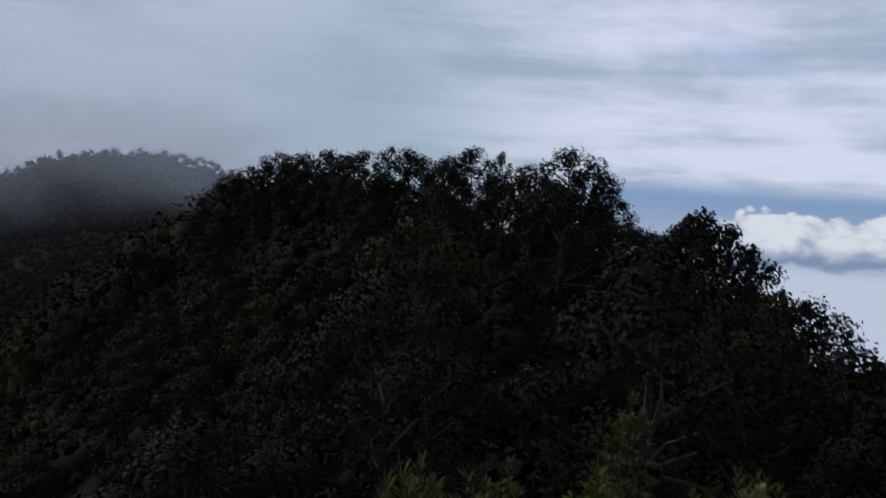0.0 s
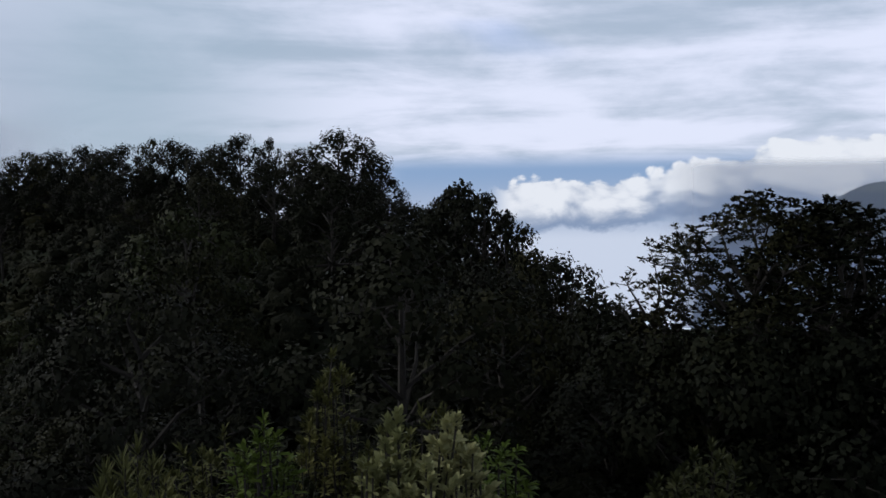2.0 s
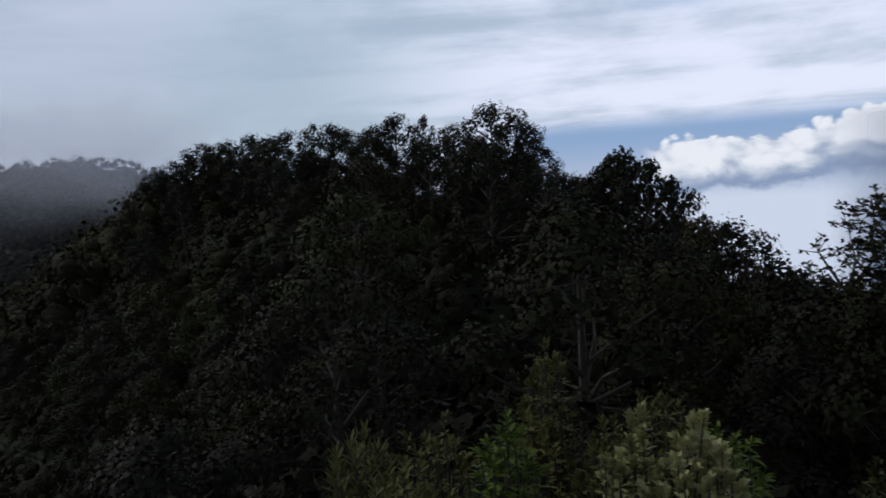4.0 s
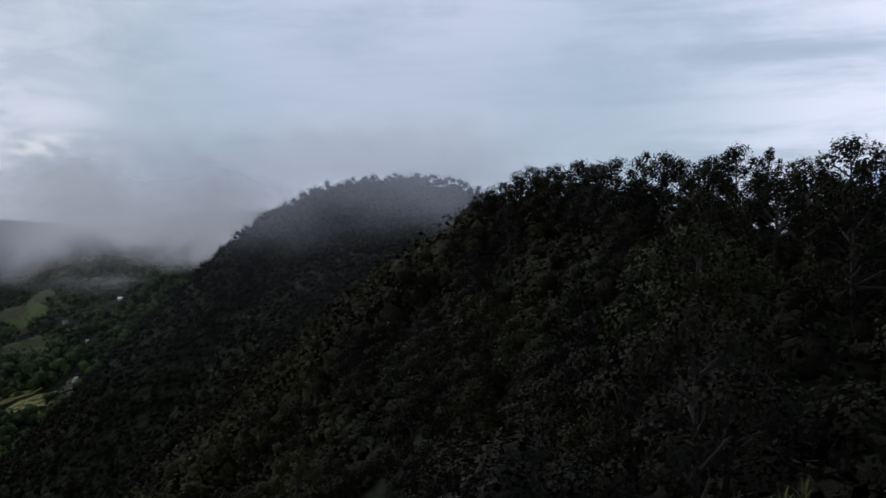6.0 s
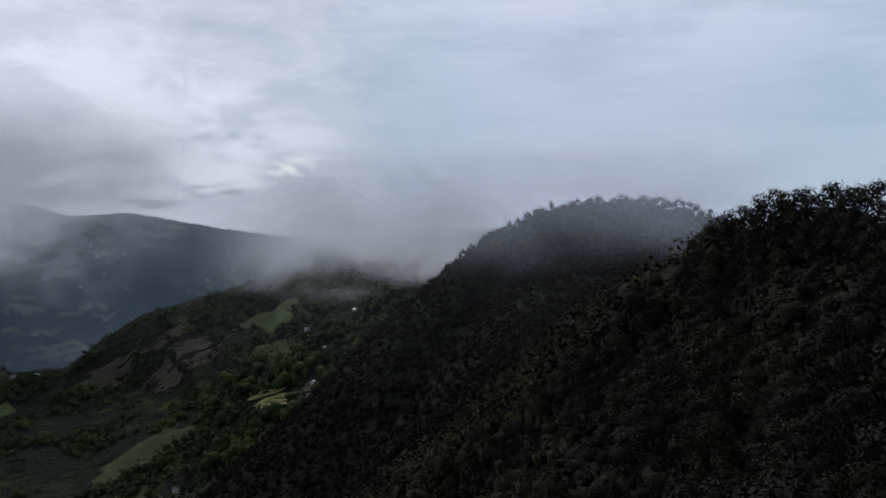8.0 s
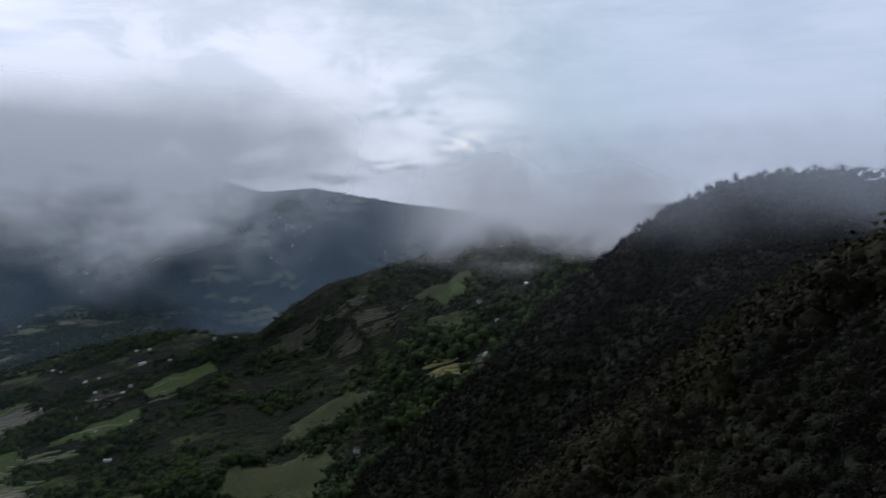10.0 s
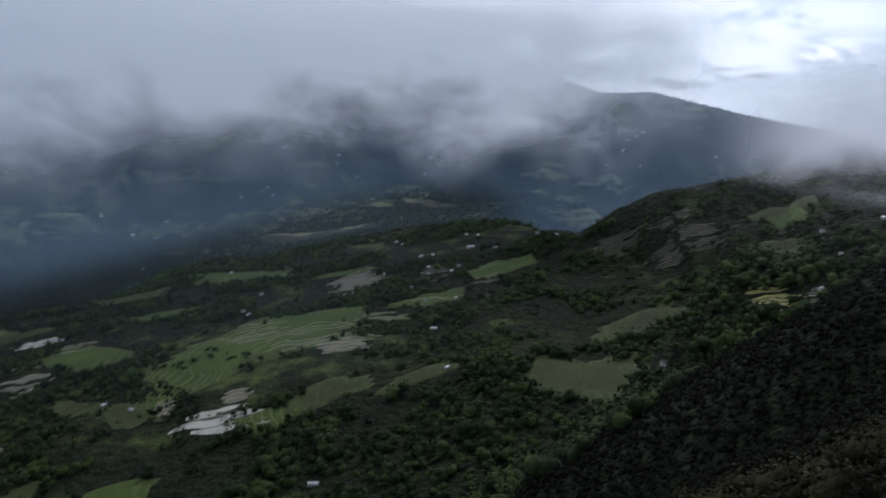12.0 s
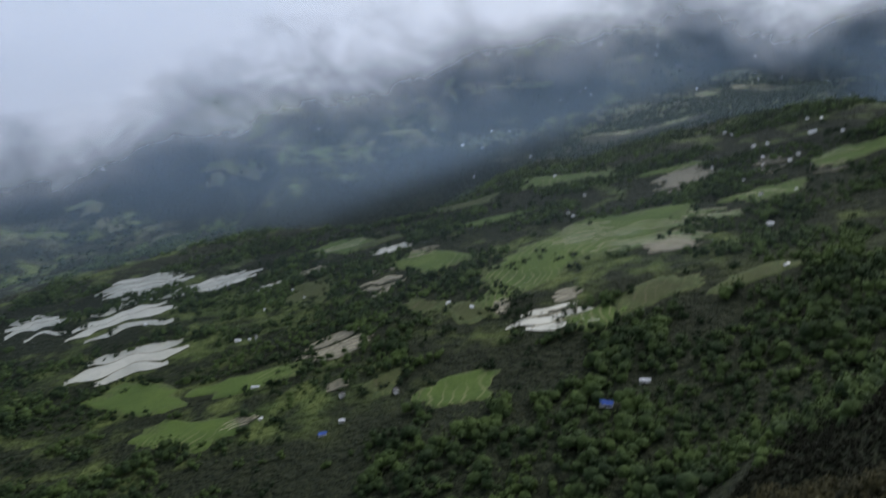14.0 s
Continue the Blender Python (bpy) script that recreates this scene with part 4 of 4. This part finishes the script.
# ---- the terraced valley ----
def field(x, y, length, width, turn, mat, label, seed):
    """A plot of crop lying on the slope, with an uneven edge, thick enough to hide the ground's own roughness."""
    rng = np.random.default_rng(seed)
    n, rings = 36, 6
    if turn is None:
        e = 40.0
        turn = math.degrees(math.atan2(gz(x, y + e) - gz(x, y - e), gz(x + e, y) - gz(x - e, y))) + 90
    c, s = math.cos(radians(turn)), math.sin(radians(turn))
    wob = 1 + 0.13 * np.sin(np.arange(n) * math.tau / n * 3 + rng.uniform(0, 6)) + 0.10 * np.sin(np.arange(n) * math.tau / n * 5 + rng.uniform(0, 6)) + rng.uniform(-0.09, 0.09, n)
    pts = [(x, y)]
    for k in range(1, rings + 1):
        for j in range(n):
            a = j * math.tau / n
            q = k / rings * wob[j] / 2 * (1 + 0.5 * float(fbm(np.array([math.cos(a) * 1.5 + seed]), np.array([math.sin(a) * 1.5]), 1.0, 3, seed)[0]))
            # squarish outline, as hedged plots have
            ca, sa = math.copysign(abs(math.cos(a)) ** 0.7, math.cos(a)), math.copysign(abs(math.sin(a)) ** 0.7, math.sin(a))
            u, v = ca * q * length, sa * q * width
            pts.append((x + c * u - s * v, y + s * u + c * v))
    p = np.array(pts)
    z = ground_z(p[:, 0], p[:, 1]) + 0.7
    z[-n:] -= 1.4
    faces = [(0, 1 + j, 1 + (j + 1) % n, 1 + (j + 1) % n) for j in range(n)]
    me = bpy.data.meshes.new("field")
    quads = [(1 + (k - 1) * n + j, 1 + k * n + j, 1 + k * n + (j + 1) % n, 1 + (k - 1) * n + (j + 1) % n) for k in range(1, rings) for j in range(n)]
    me.from_pydata([tuple(v) for v in np.column_stack([p - (x, y), z - z[0]])], [], [f[:3] for f in faces] + quads)
    me.materials.append(mat)
    me.attributes.new("rim", "FLOAT", "POINT").data.foreach_set("value", np.concatenate([[0.0], np.repeat(np.arange(1, rings + 1) / rings, n)]))
    me.polygons.foreach_set("use_smooth", np.ones(len(me.polygons), bool))
    ob = new("field", me)
    ob.location = (x, y, z[0])
    if x > -1250:
        rim = p[-n:]
        PLOTS.append((x, y, length, width, turn))
        for a, b in zip(rim, np.roll(rim, -1, 0)):
            steps = max(1, int(np.hypot(*(b - a)) / 6.5))
            HEDGES.extend(tuple(a + (b - a) * q / steps) for q in range(steps))
    CLEARINGS.append((x, y, min(length, width) * 0.36))
    return tagged(ob, label, "field", "fields on the valley bench")


def terraces(x, y, length, width, steps, water, label, seed, rim=None, gaps=0.14):
    """Stepped paddies along the contour: each a level basin of wavy outline, held by a raised bund on its lower side."""
    rng = np.random.default_rng(seed)
    far = math.hypot(x, y)
    dx, dy = x / far, y / far
    if gz(x + dx * 25, y + dy * 25) > gz(x - dx * 25, y - dy * 25):
        dx, dy = -dx, -dy
    lx, ly = -dy, dx
    root = thing("terrace", label, "paddy terrace", "paddy terraces in the valley")
    root.location = (x, y, gz(x, y))
    steps = max(steps, int(width / (13 if rim else 24)))
    w = width / steps
    bend = rng.uniform(-0.22, 0.22) * width / length

    def edge(k, v):
        """Where the bund between two paddies runs."""
        wave = fbm(np.asarray(v, float), np.full(np.shape(v), k * w * 0.55), length * 0.28, 3, seed)
        return (k - steps / 2) * w + bend * v * v / length + wave * min(w * 1.7, width * 0.3)

    bund = min(0.8, w * 0.15) if rim else min(0.6, w * 0.09)
    for k in range(steps):
        round_ = math.sqrt(max(0.2, 1 - 0.75 * ((2 * k + 1) / steps - 1) ** 2))
        west, east = -length / 2 * round_ * rng.uniform(0.55, 1.12), length / 2 * round_ * rng.uniform(0.55, 1.12)
        cells = max(1, min(4, int((east - west) / (5 * w) * rng.uniform(0.6, 1.4))))
        cuts = np.linspace(west, east, cells + 1)
        cuts[1:-1] += rng.uniform(-0.2, 0.2, cells - 1) * (east - west) / cells
        for v0, v1 in zip(cuts, cuts[1:]):
            v = np.linspace(v0 + 0.4, v1 - 0.4, max(4, int((v1 - v0) / 5)))
            pinch = np.clip(np.minimum(v - west, east - v) / (0.16 * length), 0.3, 1) ** 0.7
            a, b = edge(k, v), np.maximum(edge(k + 1, v), edge(k, v) + 0.3 * w)
            mid = (a + b) / 2
            a, b = mid + (a - mid) * pinch, mid + (b - mid) * pinch
            if rng.uniform() < gaps and steps > 3:
                continue
            HEDGES.extend((x + dx * u + lx * q, y + dy * u + ly * q) for u, q in ((a[0], v0), (b[-1], v1)) if rng.uniform() < (0.75 if v0 == west or v1 == east else 0.12))
            bm = bmesh.new()
            rows = []
            for vv, aa, bb in zip(v, a, b):
                brim = min(bund, (bb - aa) * 0.4)
                top, mid_, low = (gz(x + dx * u + lx * vv, y + dy * u + ly * vv) + 0.7 - root.location.z for u in (aa, (aa + bb) / 2, bb))
                # nearly level from the bank above to the bund below
                top, low = top * 0.8 + mid_ * 0.2, low * 0.8 + mid_ * 0.2
                rows.append([bm.verts.new((dx * u + lx * vv, dy * u + ly * vv, z)) for u, z in
                             ((aa, top - 2.0), (aa, top), ((aa + bb) / 2, max(mid_, (top + low) / 2)), (bb - brim, low), (bb - brim, low + 0.25), (bb, low + 0.25), (bb + 0.4, low - 2.0))])
            for r0, r1 in zip(rows, rows[1:]):
                for c in range(6):
                    f = bm.faces.new((r0[c], r0[c + 1], r1[c + 1], r1[c]))
                    f.material_index = (2, 0, 0, 1, 1, 2)[c]
            for row in (rows[0], rows[-1]):
                bm.faces.new(row).material_index = 2
            bmesh.ops.recalc_face_normals(bm, faces=bm.faces)
            part("paddy", bm, [water, rim or PALE_EARTH, water if water is GREEN_PADDY else BUND], root)
    CLEARINGS.append((x, y, (length + width) * 0.17))
    return root


def make_house(name, label, roof, wall, seed, long=9.0, deep=6.0, tall=3.0):
    """A small gabled farmhouse: walls, roof of two sheets with eaves, door, windows."""
    root = thing(name, label, "house", "houses in the valley")
    bm = bmesh.new()
    l, d = long / 2, deep / 2
    ridge = tall + d * 0.55
    base = [bm.verts.new(v) for v in ((-l, -d, -2.5), (l, -d, -2.5), (l, d, -2.5), (-l, d, -2.5))]
    top = [bm.verts.new(v) for v in ((-l, -d, tall), (l, -d, tall), (l, d, tall), (-l, d, tall))]
    apex = [bm.verts.new((-l, 0, ridge)), bm.verts.new((l, 0, ridge))]
    for a in range(4):
        b = (a + 1) % 4
        bm.faces.new((base[a], base[b], top[b], top[a]))
    bm.faces.new((top[0], top[3], apex[0]))
    bm.faces.new((top[1], apex[1], top[2]))
    bmesh.ops.recalc_face_normals(bm, faces=bm.faces)
    part("wall", bm, wall, root)
    for sign in (-1, 1):
        bm = bmesh.new()
        eave = 0.6
        for z0 in (0.06, 0.18):
            v = [bm.verts.new(p) for p in ((-l - eave, 0, ridge + z0), (l + eave, 0, ridge + z0), (l + eave, sign * (d + eave), tall - eave * 0.55 + z0), (-l - eave, sign * (d + eave), tall - eave * 0.55 + z0))]
            bm.faces.new(v if z0 > 0.1 else v[::-1])
        bm.verts.ensure_lookup_table()
        for a in range(4):
            bm.faces.new((bm.verts[a], bm.verts[(a + 1) % 4], bm.verts[4 + (a + 1) % 4], bm.verts[4 + a]))
        bmesh.ops.recalc_face_normals(bm, faces=bm.faces)
        part("roof", bm, roof, root)
    for kind, x, z, w, h in (("door", 0, 1.0, 1.0, 2.0), ("window", -l * 0.55, 1.6, 1.1, 1.1), ("window", l * 0.55, 1.6, 1.1, 1.1)):
        for sign in (-1, 1):
            if kind == "door" and sign > 0:
                continue
            bm = bmesh.new()
            bmesh.ops.create_cube(bm, size=1, matrix=Matrix.Translation((x, sign * d, z)) @ Matrix.Diagonal((w, 0.12, h, 1)))
            part(kind, bm, DARK_OPENING, root)
    return root


HOUSES = {
    "tin": make_house("farmhouse", "small white farmhouse with a pale tin roof", TIN, WHITEWASH, 1),
    "long": make_house("farmhouse", "long low white house with a pale tin roof", TIN, WHITEWASH, 2, 15.0, 6.0, 3.2),
    "tall": make_house("farmhouse", "two-storey whitewashed house with a slate roof", SLATE, WHITEWASH, 3, 9.0, 6.5, 5.6),
    "blue": make_house("farmhouse", "farm building with a bright blue tin roof", BLUE_TIN, WHITEWASH, 4, 12.0, 7.0, 3.0),
    "hut": make_house("hut", "small pale hut with a tin roof", TIN, WHITEWASH, 5, 5.5, 4.0, 2.4),
}
housed = set()


def settle(kind, x, y, turn):
    if x < -1250:
        x, y = x + 45 * math.sin(x * 1.7 + y), y + 38 * math.sin(y * 2.3 - x)
    ob, m = HOUSES[kind], pose(x, y, gz(x, y) + 0.5, 0, 0, turn) @ Matrix.Scale(0.66 if x > -1250 else 0.8, 4)
    if kind in housed:
        ob = copy_thing(ob, m)
    else:
        ob.matrix_basis = m
        housed.add(kind)
    CLEARINGS.append((x, y, 11.0))
    return ob


CLEARINGS, HEDGES, PLOTS = [], [], []
# plots: place, length, width, turn
for n, (x, y, a, b, turn) in enumerate(((-764, 133, 280, 130, 118), (-855, 449, 122, 56, 107), (-1106, 173, 160, 70, 67), (-789, 332, 93, 56, 110), (-606, -177, 105, 50, 83),
                                        (-494, -6, 62, 50, 81), (-1019, -144, 145, 70, 40), (-834, -25, 140, 66, 35), (-629, -286, 150, 56, 45), (-528, -210, 110, 50, 67),
                                        (-631, 676, 110, 27, 153), (-556, 101, 52, 38, 100), (-1081, 203, 90, 40, 67), (-955, 60, 90, 36, 80), (-1010, 300, 90, 34, 75))):
    field(x, y, a, b, turn, FIELD_GREEN, "fresh green crop field on the valley bench", n)
for n, (x, y, a, b, turn) in enumerate(((-482, 342, 112, 76, 154), (-503, 318, 80, 45, 142), (-638, 10, 75, 32, 17), (-575, 160, 90, 42, 106), (-834, -158, 110, 60, 9),
                                        (-665, 699, 80, 44, 40), (-511, 545, 60, 40, 40), (-584, 462, 136, 43, 108), (-534, -58, 42, 28, 148), (-986, -97, 90, 34, 100), (-1097, 29, 110, 60, 85),
                                        (-690, -30, 70, 30, 40), (-560, 230, 70, 30, 100))):
    field(x, y, a, b, turn, FIELD_YELLOW, "yellow-green meadow among the trees", 40 + n)
# narrow plots on the far mountainside, several side by side
rng = np.random.default_rng(5)
for n, (x, y, a, b) in enumerate(((-2391, 1550, 330, 80), (-2099, 667, 160, 44), (-2138, 1098, 116, 40), (-1982, -510, 203, 80), (-2107, 714, 220, 60), (-1816, -769, 110, 90), (-1899, -189, 121, 60), (-2000, 422, 100, 60),
                                  (-2281, -107, 135, 50), (-2337, 191, 150, 50), (-2426, 1361, 180, 50), (-1947, 636, 300, 200), (-1749, 451, 240, 150), (-1884, 595, 260, 150),
                                  (-2124, 892, 260, 150), (-1560, 400, 180, 130), (-1650, 560, 200, 140), (-1996, -549, 230, 60), (-1853, -802, 160, 66), (-1967, -203, 130, 70), (-2360, 270, 200, 60), (-2421, -10, 240, 80), (-2405, 1458, 200, 90))):
    for k in range(4):
        field(x + rng.normal(0, b * 0.25), y + rng.normal(0, a * 0.28), a * rng.uniform(0.25, 0.6), b * rng.uniform(0.18, 0.4), None, FIELD_BROWN if (n + k) % 3 else FIELD_DULL,
              "brownish fallow plot on the far mountainside" if (n + k) % 3 else "dull green plot on the far mountainside", 80 + 4 * n + k)

# flooded paddies near the hamlets: place, length, width, number of steps
for n, (x, y, a, b, k) in enumerate(((-1048, -428, 130, 130, 4), (-985, -304, 150, 62, 3), (-905, -398, 150, 150, 4), (-737, -336, 130, 84, 3), (-931, -525, 80, 120, 3), (-571, 72, 80, 46, 3), (-925, -70, 90, 30, 2), (-900, -215, 60, 24, 2))):
    terraces(x, y, a, b, k, MUD_WATER, "stepped flooded paddies, pale with silty water", 100 + n)
for n, (x, y, a, b, k) in enumerate(((-803, -75, 66, 100, 9), (-640, -105, 80, 64, 7), (-941, 289, 80, 110, 8), (-637, 39, 24, 36, 5), (-690, 204, 58, 44, 5), (-618, 91, 30, 26, 3))):
    terraces(x, y, a, b, k, DRY_PADDY, "stepped terraces of pale stubble with dry grass bunds", 120 + n, PALE_BUND)
for n, (x, y, a, b, k) in enumerate(((-799, 138, 70, 80, 7), (-760, 262, 60, 56, 6), (-733, 190, 110, 90, 7), (-1016, -150, 90, 50, 4), (-860, 440, 70, 40, 4), (-790, 330, 60, 40, 4))):
    terraces(x, y, a, b, k, GREEN_PADDY, "stepped green paddies with thin pale bunds", 130 + n, PALE_BUND, 0.3)
for n, (x, y, a, b, k) in enumerate(((-718, 616, 92, 69, 12), (-819, 591, 76, 44, 11), (-780, 640, 60, 30, 7), (-711, 590, 36, 25, 4), (-416, 480, 18, 27, 3), (-829, 414, 46, 38, 5), (-901, 380, 48, 70, 6),
                                     (-875, -35, 44, 30, 6), (-919, -172, 60, 30, 4), (-521, -169, 30, 16, 4), (-546, -97, 22, 16, 4), (-577, 73, 44, 40, 4))):
    terraces(x, y, a, b, k, DRY_SOIL, "stepped dry terraces with dark stubble and pale grass bunds", 140 + n, PALE_BUND)
terraces(-442, 464, 40, 50, 9, YELLOW_PADDY, "stepped terraces of ripe yellow-green crop", 170, PALE_BUND, 0.3)

KINDS = ("tin", "tall", "hut", "tin", "long", "tall", "tin", "hut")
for n, (x, y) in enumerate(((-989, 605), (-1017, 590), (-1073, 519), (-965, 494), (-1008, 477), (-905, 413), (-893, 398), (-903, 371), (-935, 384), (-855, 329), (-1123, 416), (-1152, 416),
                            (-1011, 403), (-982, 177), (-1139, 163), (-957, 331), (-933, 336), (-779, 319), (-773, 352), (-560, 250), (-688, 291))):
    settle(KINDS[n % 8], x, y, 40 + 37 * n % 90)
for n, (x, y) in enumerate(((-726, -200), (-731, -220), (-812, -209), (-813, -164), (-1573, -553), (-1747, -636), (-1744, -664), (-1490, -609), (-1477, -671), (-1645, -289), (-916, -53), (-880, 166), (-902, 142),
                            (-677, -7), (-651, 14), (-484, -86), (-511, -49), (-584, -169), (-519, -151), (-855, -184), (-524, -90), (-853, -358))):
    settle(KINDS[(n * 3 + 1) % 8], x, y, 20 + 53 * n % 120)
settle("long", -442, 112, 75)
settle("hut", -434, 99, 70)
settle("blue", -424, 84, 65)
settle("blue", -471, -98, 95)
settle("hut", -726, -207, 80)
for n, (x, y) in enumerate(((-486, 628), (-510, 584), (-488, 532), (-456, 546), (-420, 488), (-424, 354), (-877, 144), (-1006, 419), (-1088, 507))):
    settle(KINDS[(n * 5) % 8], x, y, 10 + 61 * n % 140)
# scattered homes across the valley
for n, (x, y) in enumerate(((-2093, -274), (-2243, 21), (-2237, 110), (-2214, 228), (-1888, 91), (-1871, 42), (-2206, 411), (-2204, 424), (-2202, 379), (-2231, 336), (-1887, 208), (-1890, 139), (-2311, 648),
                            (-2360, 748), (-2324, 729), (-2398, 911), (-2341, 884), (-2434, 956), (-2296, 946), (-2240, 990), (-2177, 1088), (-2125, 1119), (-2509, 1317), (-2270, 504), (-2158, 709), (-2529, -43))):
    settle(KINDS[(n * 3) % 8], x, y, 30 + 47 * n % 110)
for n, (x, y) in enumerate(((-2622, 1844), (-2585, 1859), (-2555, 1880), (-2531, 1898), (-2672, 1892), (-2608, 1902), (-2564, 1912), (-2475, 1640), (-2481, 1682), (-2455, 1846), (-2453, 2182), (-2498, 2327),
                            (-2481, 2351), (-2436, 2424), (-2426, 2167), (-2589, 945), (-2433, 965), (-2449, 1479), (-2301, 629))):
    settle(KINDS[(n * 5 + 3) % 8], x, y, 30 + 29 * n % 110)

valley_woods()


# ---- shrubs at the viewpoint ----
def shrub(name, label, x, y, top, spread, stems, mat, leaf, wide, tip, seed, droop=0.15, upright=0.8, nodes=7, lean=0.0):
    """A shrub of many stems, with leaves along each stem and a dense tuft at its end."""
    rng = np.random.default_rng(seed)
    base = gz(x, y)
    root = thing(name, label, "shrub", "shrubs at the viewpoint")
    root.location = (x, y, base)
    wood = bmesh.new()
    pts, outs = [], []
    tall = top - base
    for k in range(stems):
        a, q = k * 2.39996 + rng.normal(0, 0.3), math.sqrt((k + 0.5) / stems)
        end = Vector((math.cos(a) * q * spread, math.sin(a) * q * spread, tall * (1 - 0.26 * q * q) * rng.uniform(0.88, 1.0)))
        foot = Vector((end.x * 0.25, end.y * 0.25, -0.2))
        knee = foot.lerp(end, 0.6) + Vector(rng.normal(0, 0.04, 3))
        tube(wood, foot, knee, 0.012, 0.008, 4)
        tube(wood, knee, end, 0.008, 0.003, 4)
        grow = ((end - knee).normalized() + Vector((math.cos(a), math.sin(a), 0)) * q * lean).normalized()
        for f in np.linspace(0.15, 0.9, nodes) if nodes > 3 else np.linspace(0.6, 0.9, nodes):
            c = knee.lerp(end, f)
            turn = rng.uniform(0, math.tau)
            for j in range(4):
                b = turn + j * math.tau / 4 + rng.normal(0, 0.2)
                pts.append(tuple(c))
                outs.append((math.cos(b), math.sin(b), upright * rng.uniform(0.2, 1.0)))
        for j in range(tip):
            b = j * 2.39996 + rng.normal(0, 0.2)
            open_ = 0.25 + 1.1 * (j + 0.5) / tip
            pts.append(tuple(end - grow * 0.05 * (j / tip)))
            outs.append(tuple(grow * 1.0 + Vector((math.cos(b), math.sin(b), 0.1)) * open_))
    part("stem", wood, BARK, root, "thin brown stem and side shoots")
    verts, faces = leaf_cloud(rng, np.array(pts), np.array(outs), leaf, leaf * wide, droop, fine=True)
    child("leaves", mesh_from("leaves", verts, faces, [mat], smooth=True), root)
    return root


PALE_WORDS = "pale silvery-green shrub with upright leafy sprigs"
shrub("shrub", PALE_WORDS, 1.07, 2.30, -0.81, 0.17, 60, LEAF_PALE, 0.040, 0.54, 24, 1, 0.15, 0.8, 3, 1.3)
shrub("shrub", PALE_WORDS, 1.26, 2.24, -0.79, 0.17, 60, LEAF_PALE, 0.040, 0.54, 24, 2, 0.15, 0.8, 3, 1.3)
shrub("shrub", PALE_WORDS, 1.13, 2.14, -0.89, 0.20, 64, LEAF_PALE, 0.040, 0.54, 24, 14, 0.15, 0.8, 3, 1.3)
shrub("shrub", "tall olive sapling rising out of the bushes", 1.06, 3.52, -0.80, 0.15, 36, LEAF_SAPLING, 0.050, 0.34, 14, 3, 0.15, 0.5, 7, 0.9)
shrub("shrub", "olive-brown leafy shrub under the sapling", 0.98, 3.35, -1.14, 0.25, 46, LEAF_SAPLING, 0.046, 0.32, 14, 4, 0.15, 0.5, 5, 0.9)
shrub("shrub", "bright green shrub with arching fresh leaves", 0.66, 2.42, -0.79, 0.14, 48, LEAF_FRESH, 0.050, 0.30, 14, 5, 0.35, 0.5, 4, 1.2)
shrub("shrub", "bright green shrub with long arching leaves", 1.62, 2.80, -1.08, 0.22, 40, LEAF_FRESH, 0.075, 0.24, 12, 6, 0.5, 0.5, 4, 1.3)
shrub("shrub", "grey-green shrub with narrow spiky leaves", 0.17, 3.7, -1.26, 0.24, 34, LEAF_YOUNG, 0.080, 0.15, 14, 7, 0.0, 1.1)
shrub("shrub", "dull green shrub with narrow leaves", 0.32, 3.0, -1.20, 0.32, 52, LEAF_SAPLING, 0.065, 0.22, 12, 8)
shrub("shrub", "dark olive shrub with narrow upright sprays", 1.48, 3.15, -1.02, 0.20, 30, LEAF_SAPLING, 0.060, 0.22, 12, 15)
shrub("shrub", "dark green leafy shrub in the thicket", 1.25, 3.05, -1.20, 0.30, 48, LEAF_OLIVE, 0.060, 0.36, 12, 9)
shrub("shrub", "dark green leafy shrub in the thicket", 0.72, 2.75, -1.06, 0.24, 48, LEAF_OLIVE, 0.052, 0.36, 12, 10)
shrub("shrub", "dark green leafy shrub in the thicket", 1.45, 4.7, -1.70, 0.42, 50, LEAF_GREY, 0.075, 0.36, 12, 11)
shrub("shrub", "olive-brown leafy bush beside the viewpoint", 3.7, 4.3, -1.85, 0.45, 50, LEAF_OLIVE, 0.085, 0.36, 12, 12)
shrub("shrub", "dark green leafy shrub in the thicket", -0.5, 3.7, -1.80, 0.42, 48, LEAF_OLIVE, 0.065, 0.36, 12, 13)
shrub("shrub", "olive leafy shrub between the saplings", 1.20, 2.95, -1.03, 0.24, 44, LEAF_SAPLING, 0.046, 0.34, 14, 16, 0.15, 0.5, 5, 1.0)
shrub("shrub", "olive leafy shrub with loose sprays", 0.52, 3.55, -1.18, 0.28, 44, LEAF_SAPLING, 0.050, 0.28, 14, 17, 0.15, 0.5, 5, 1.0)
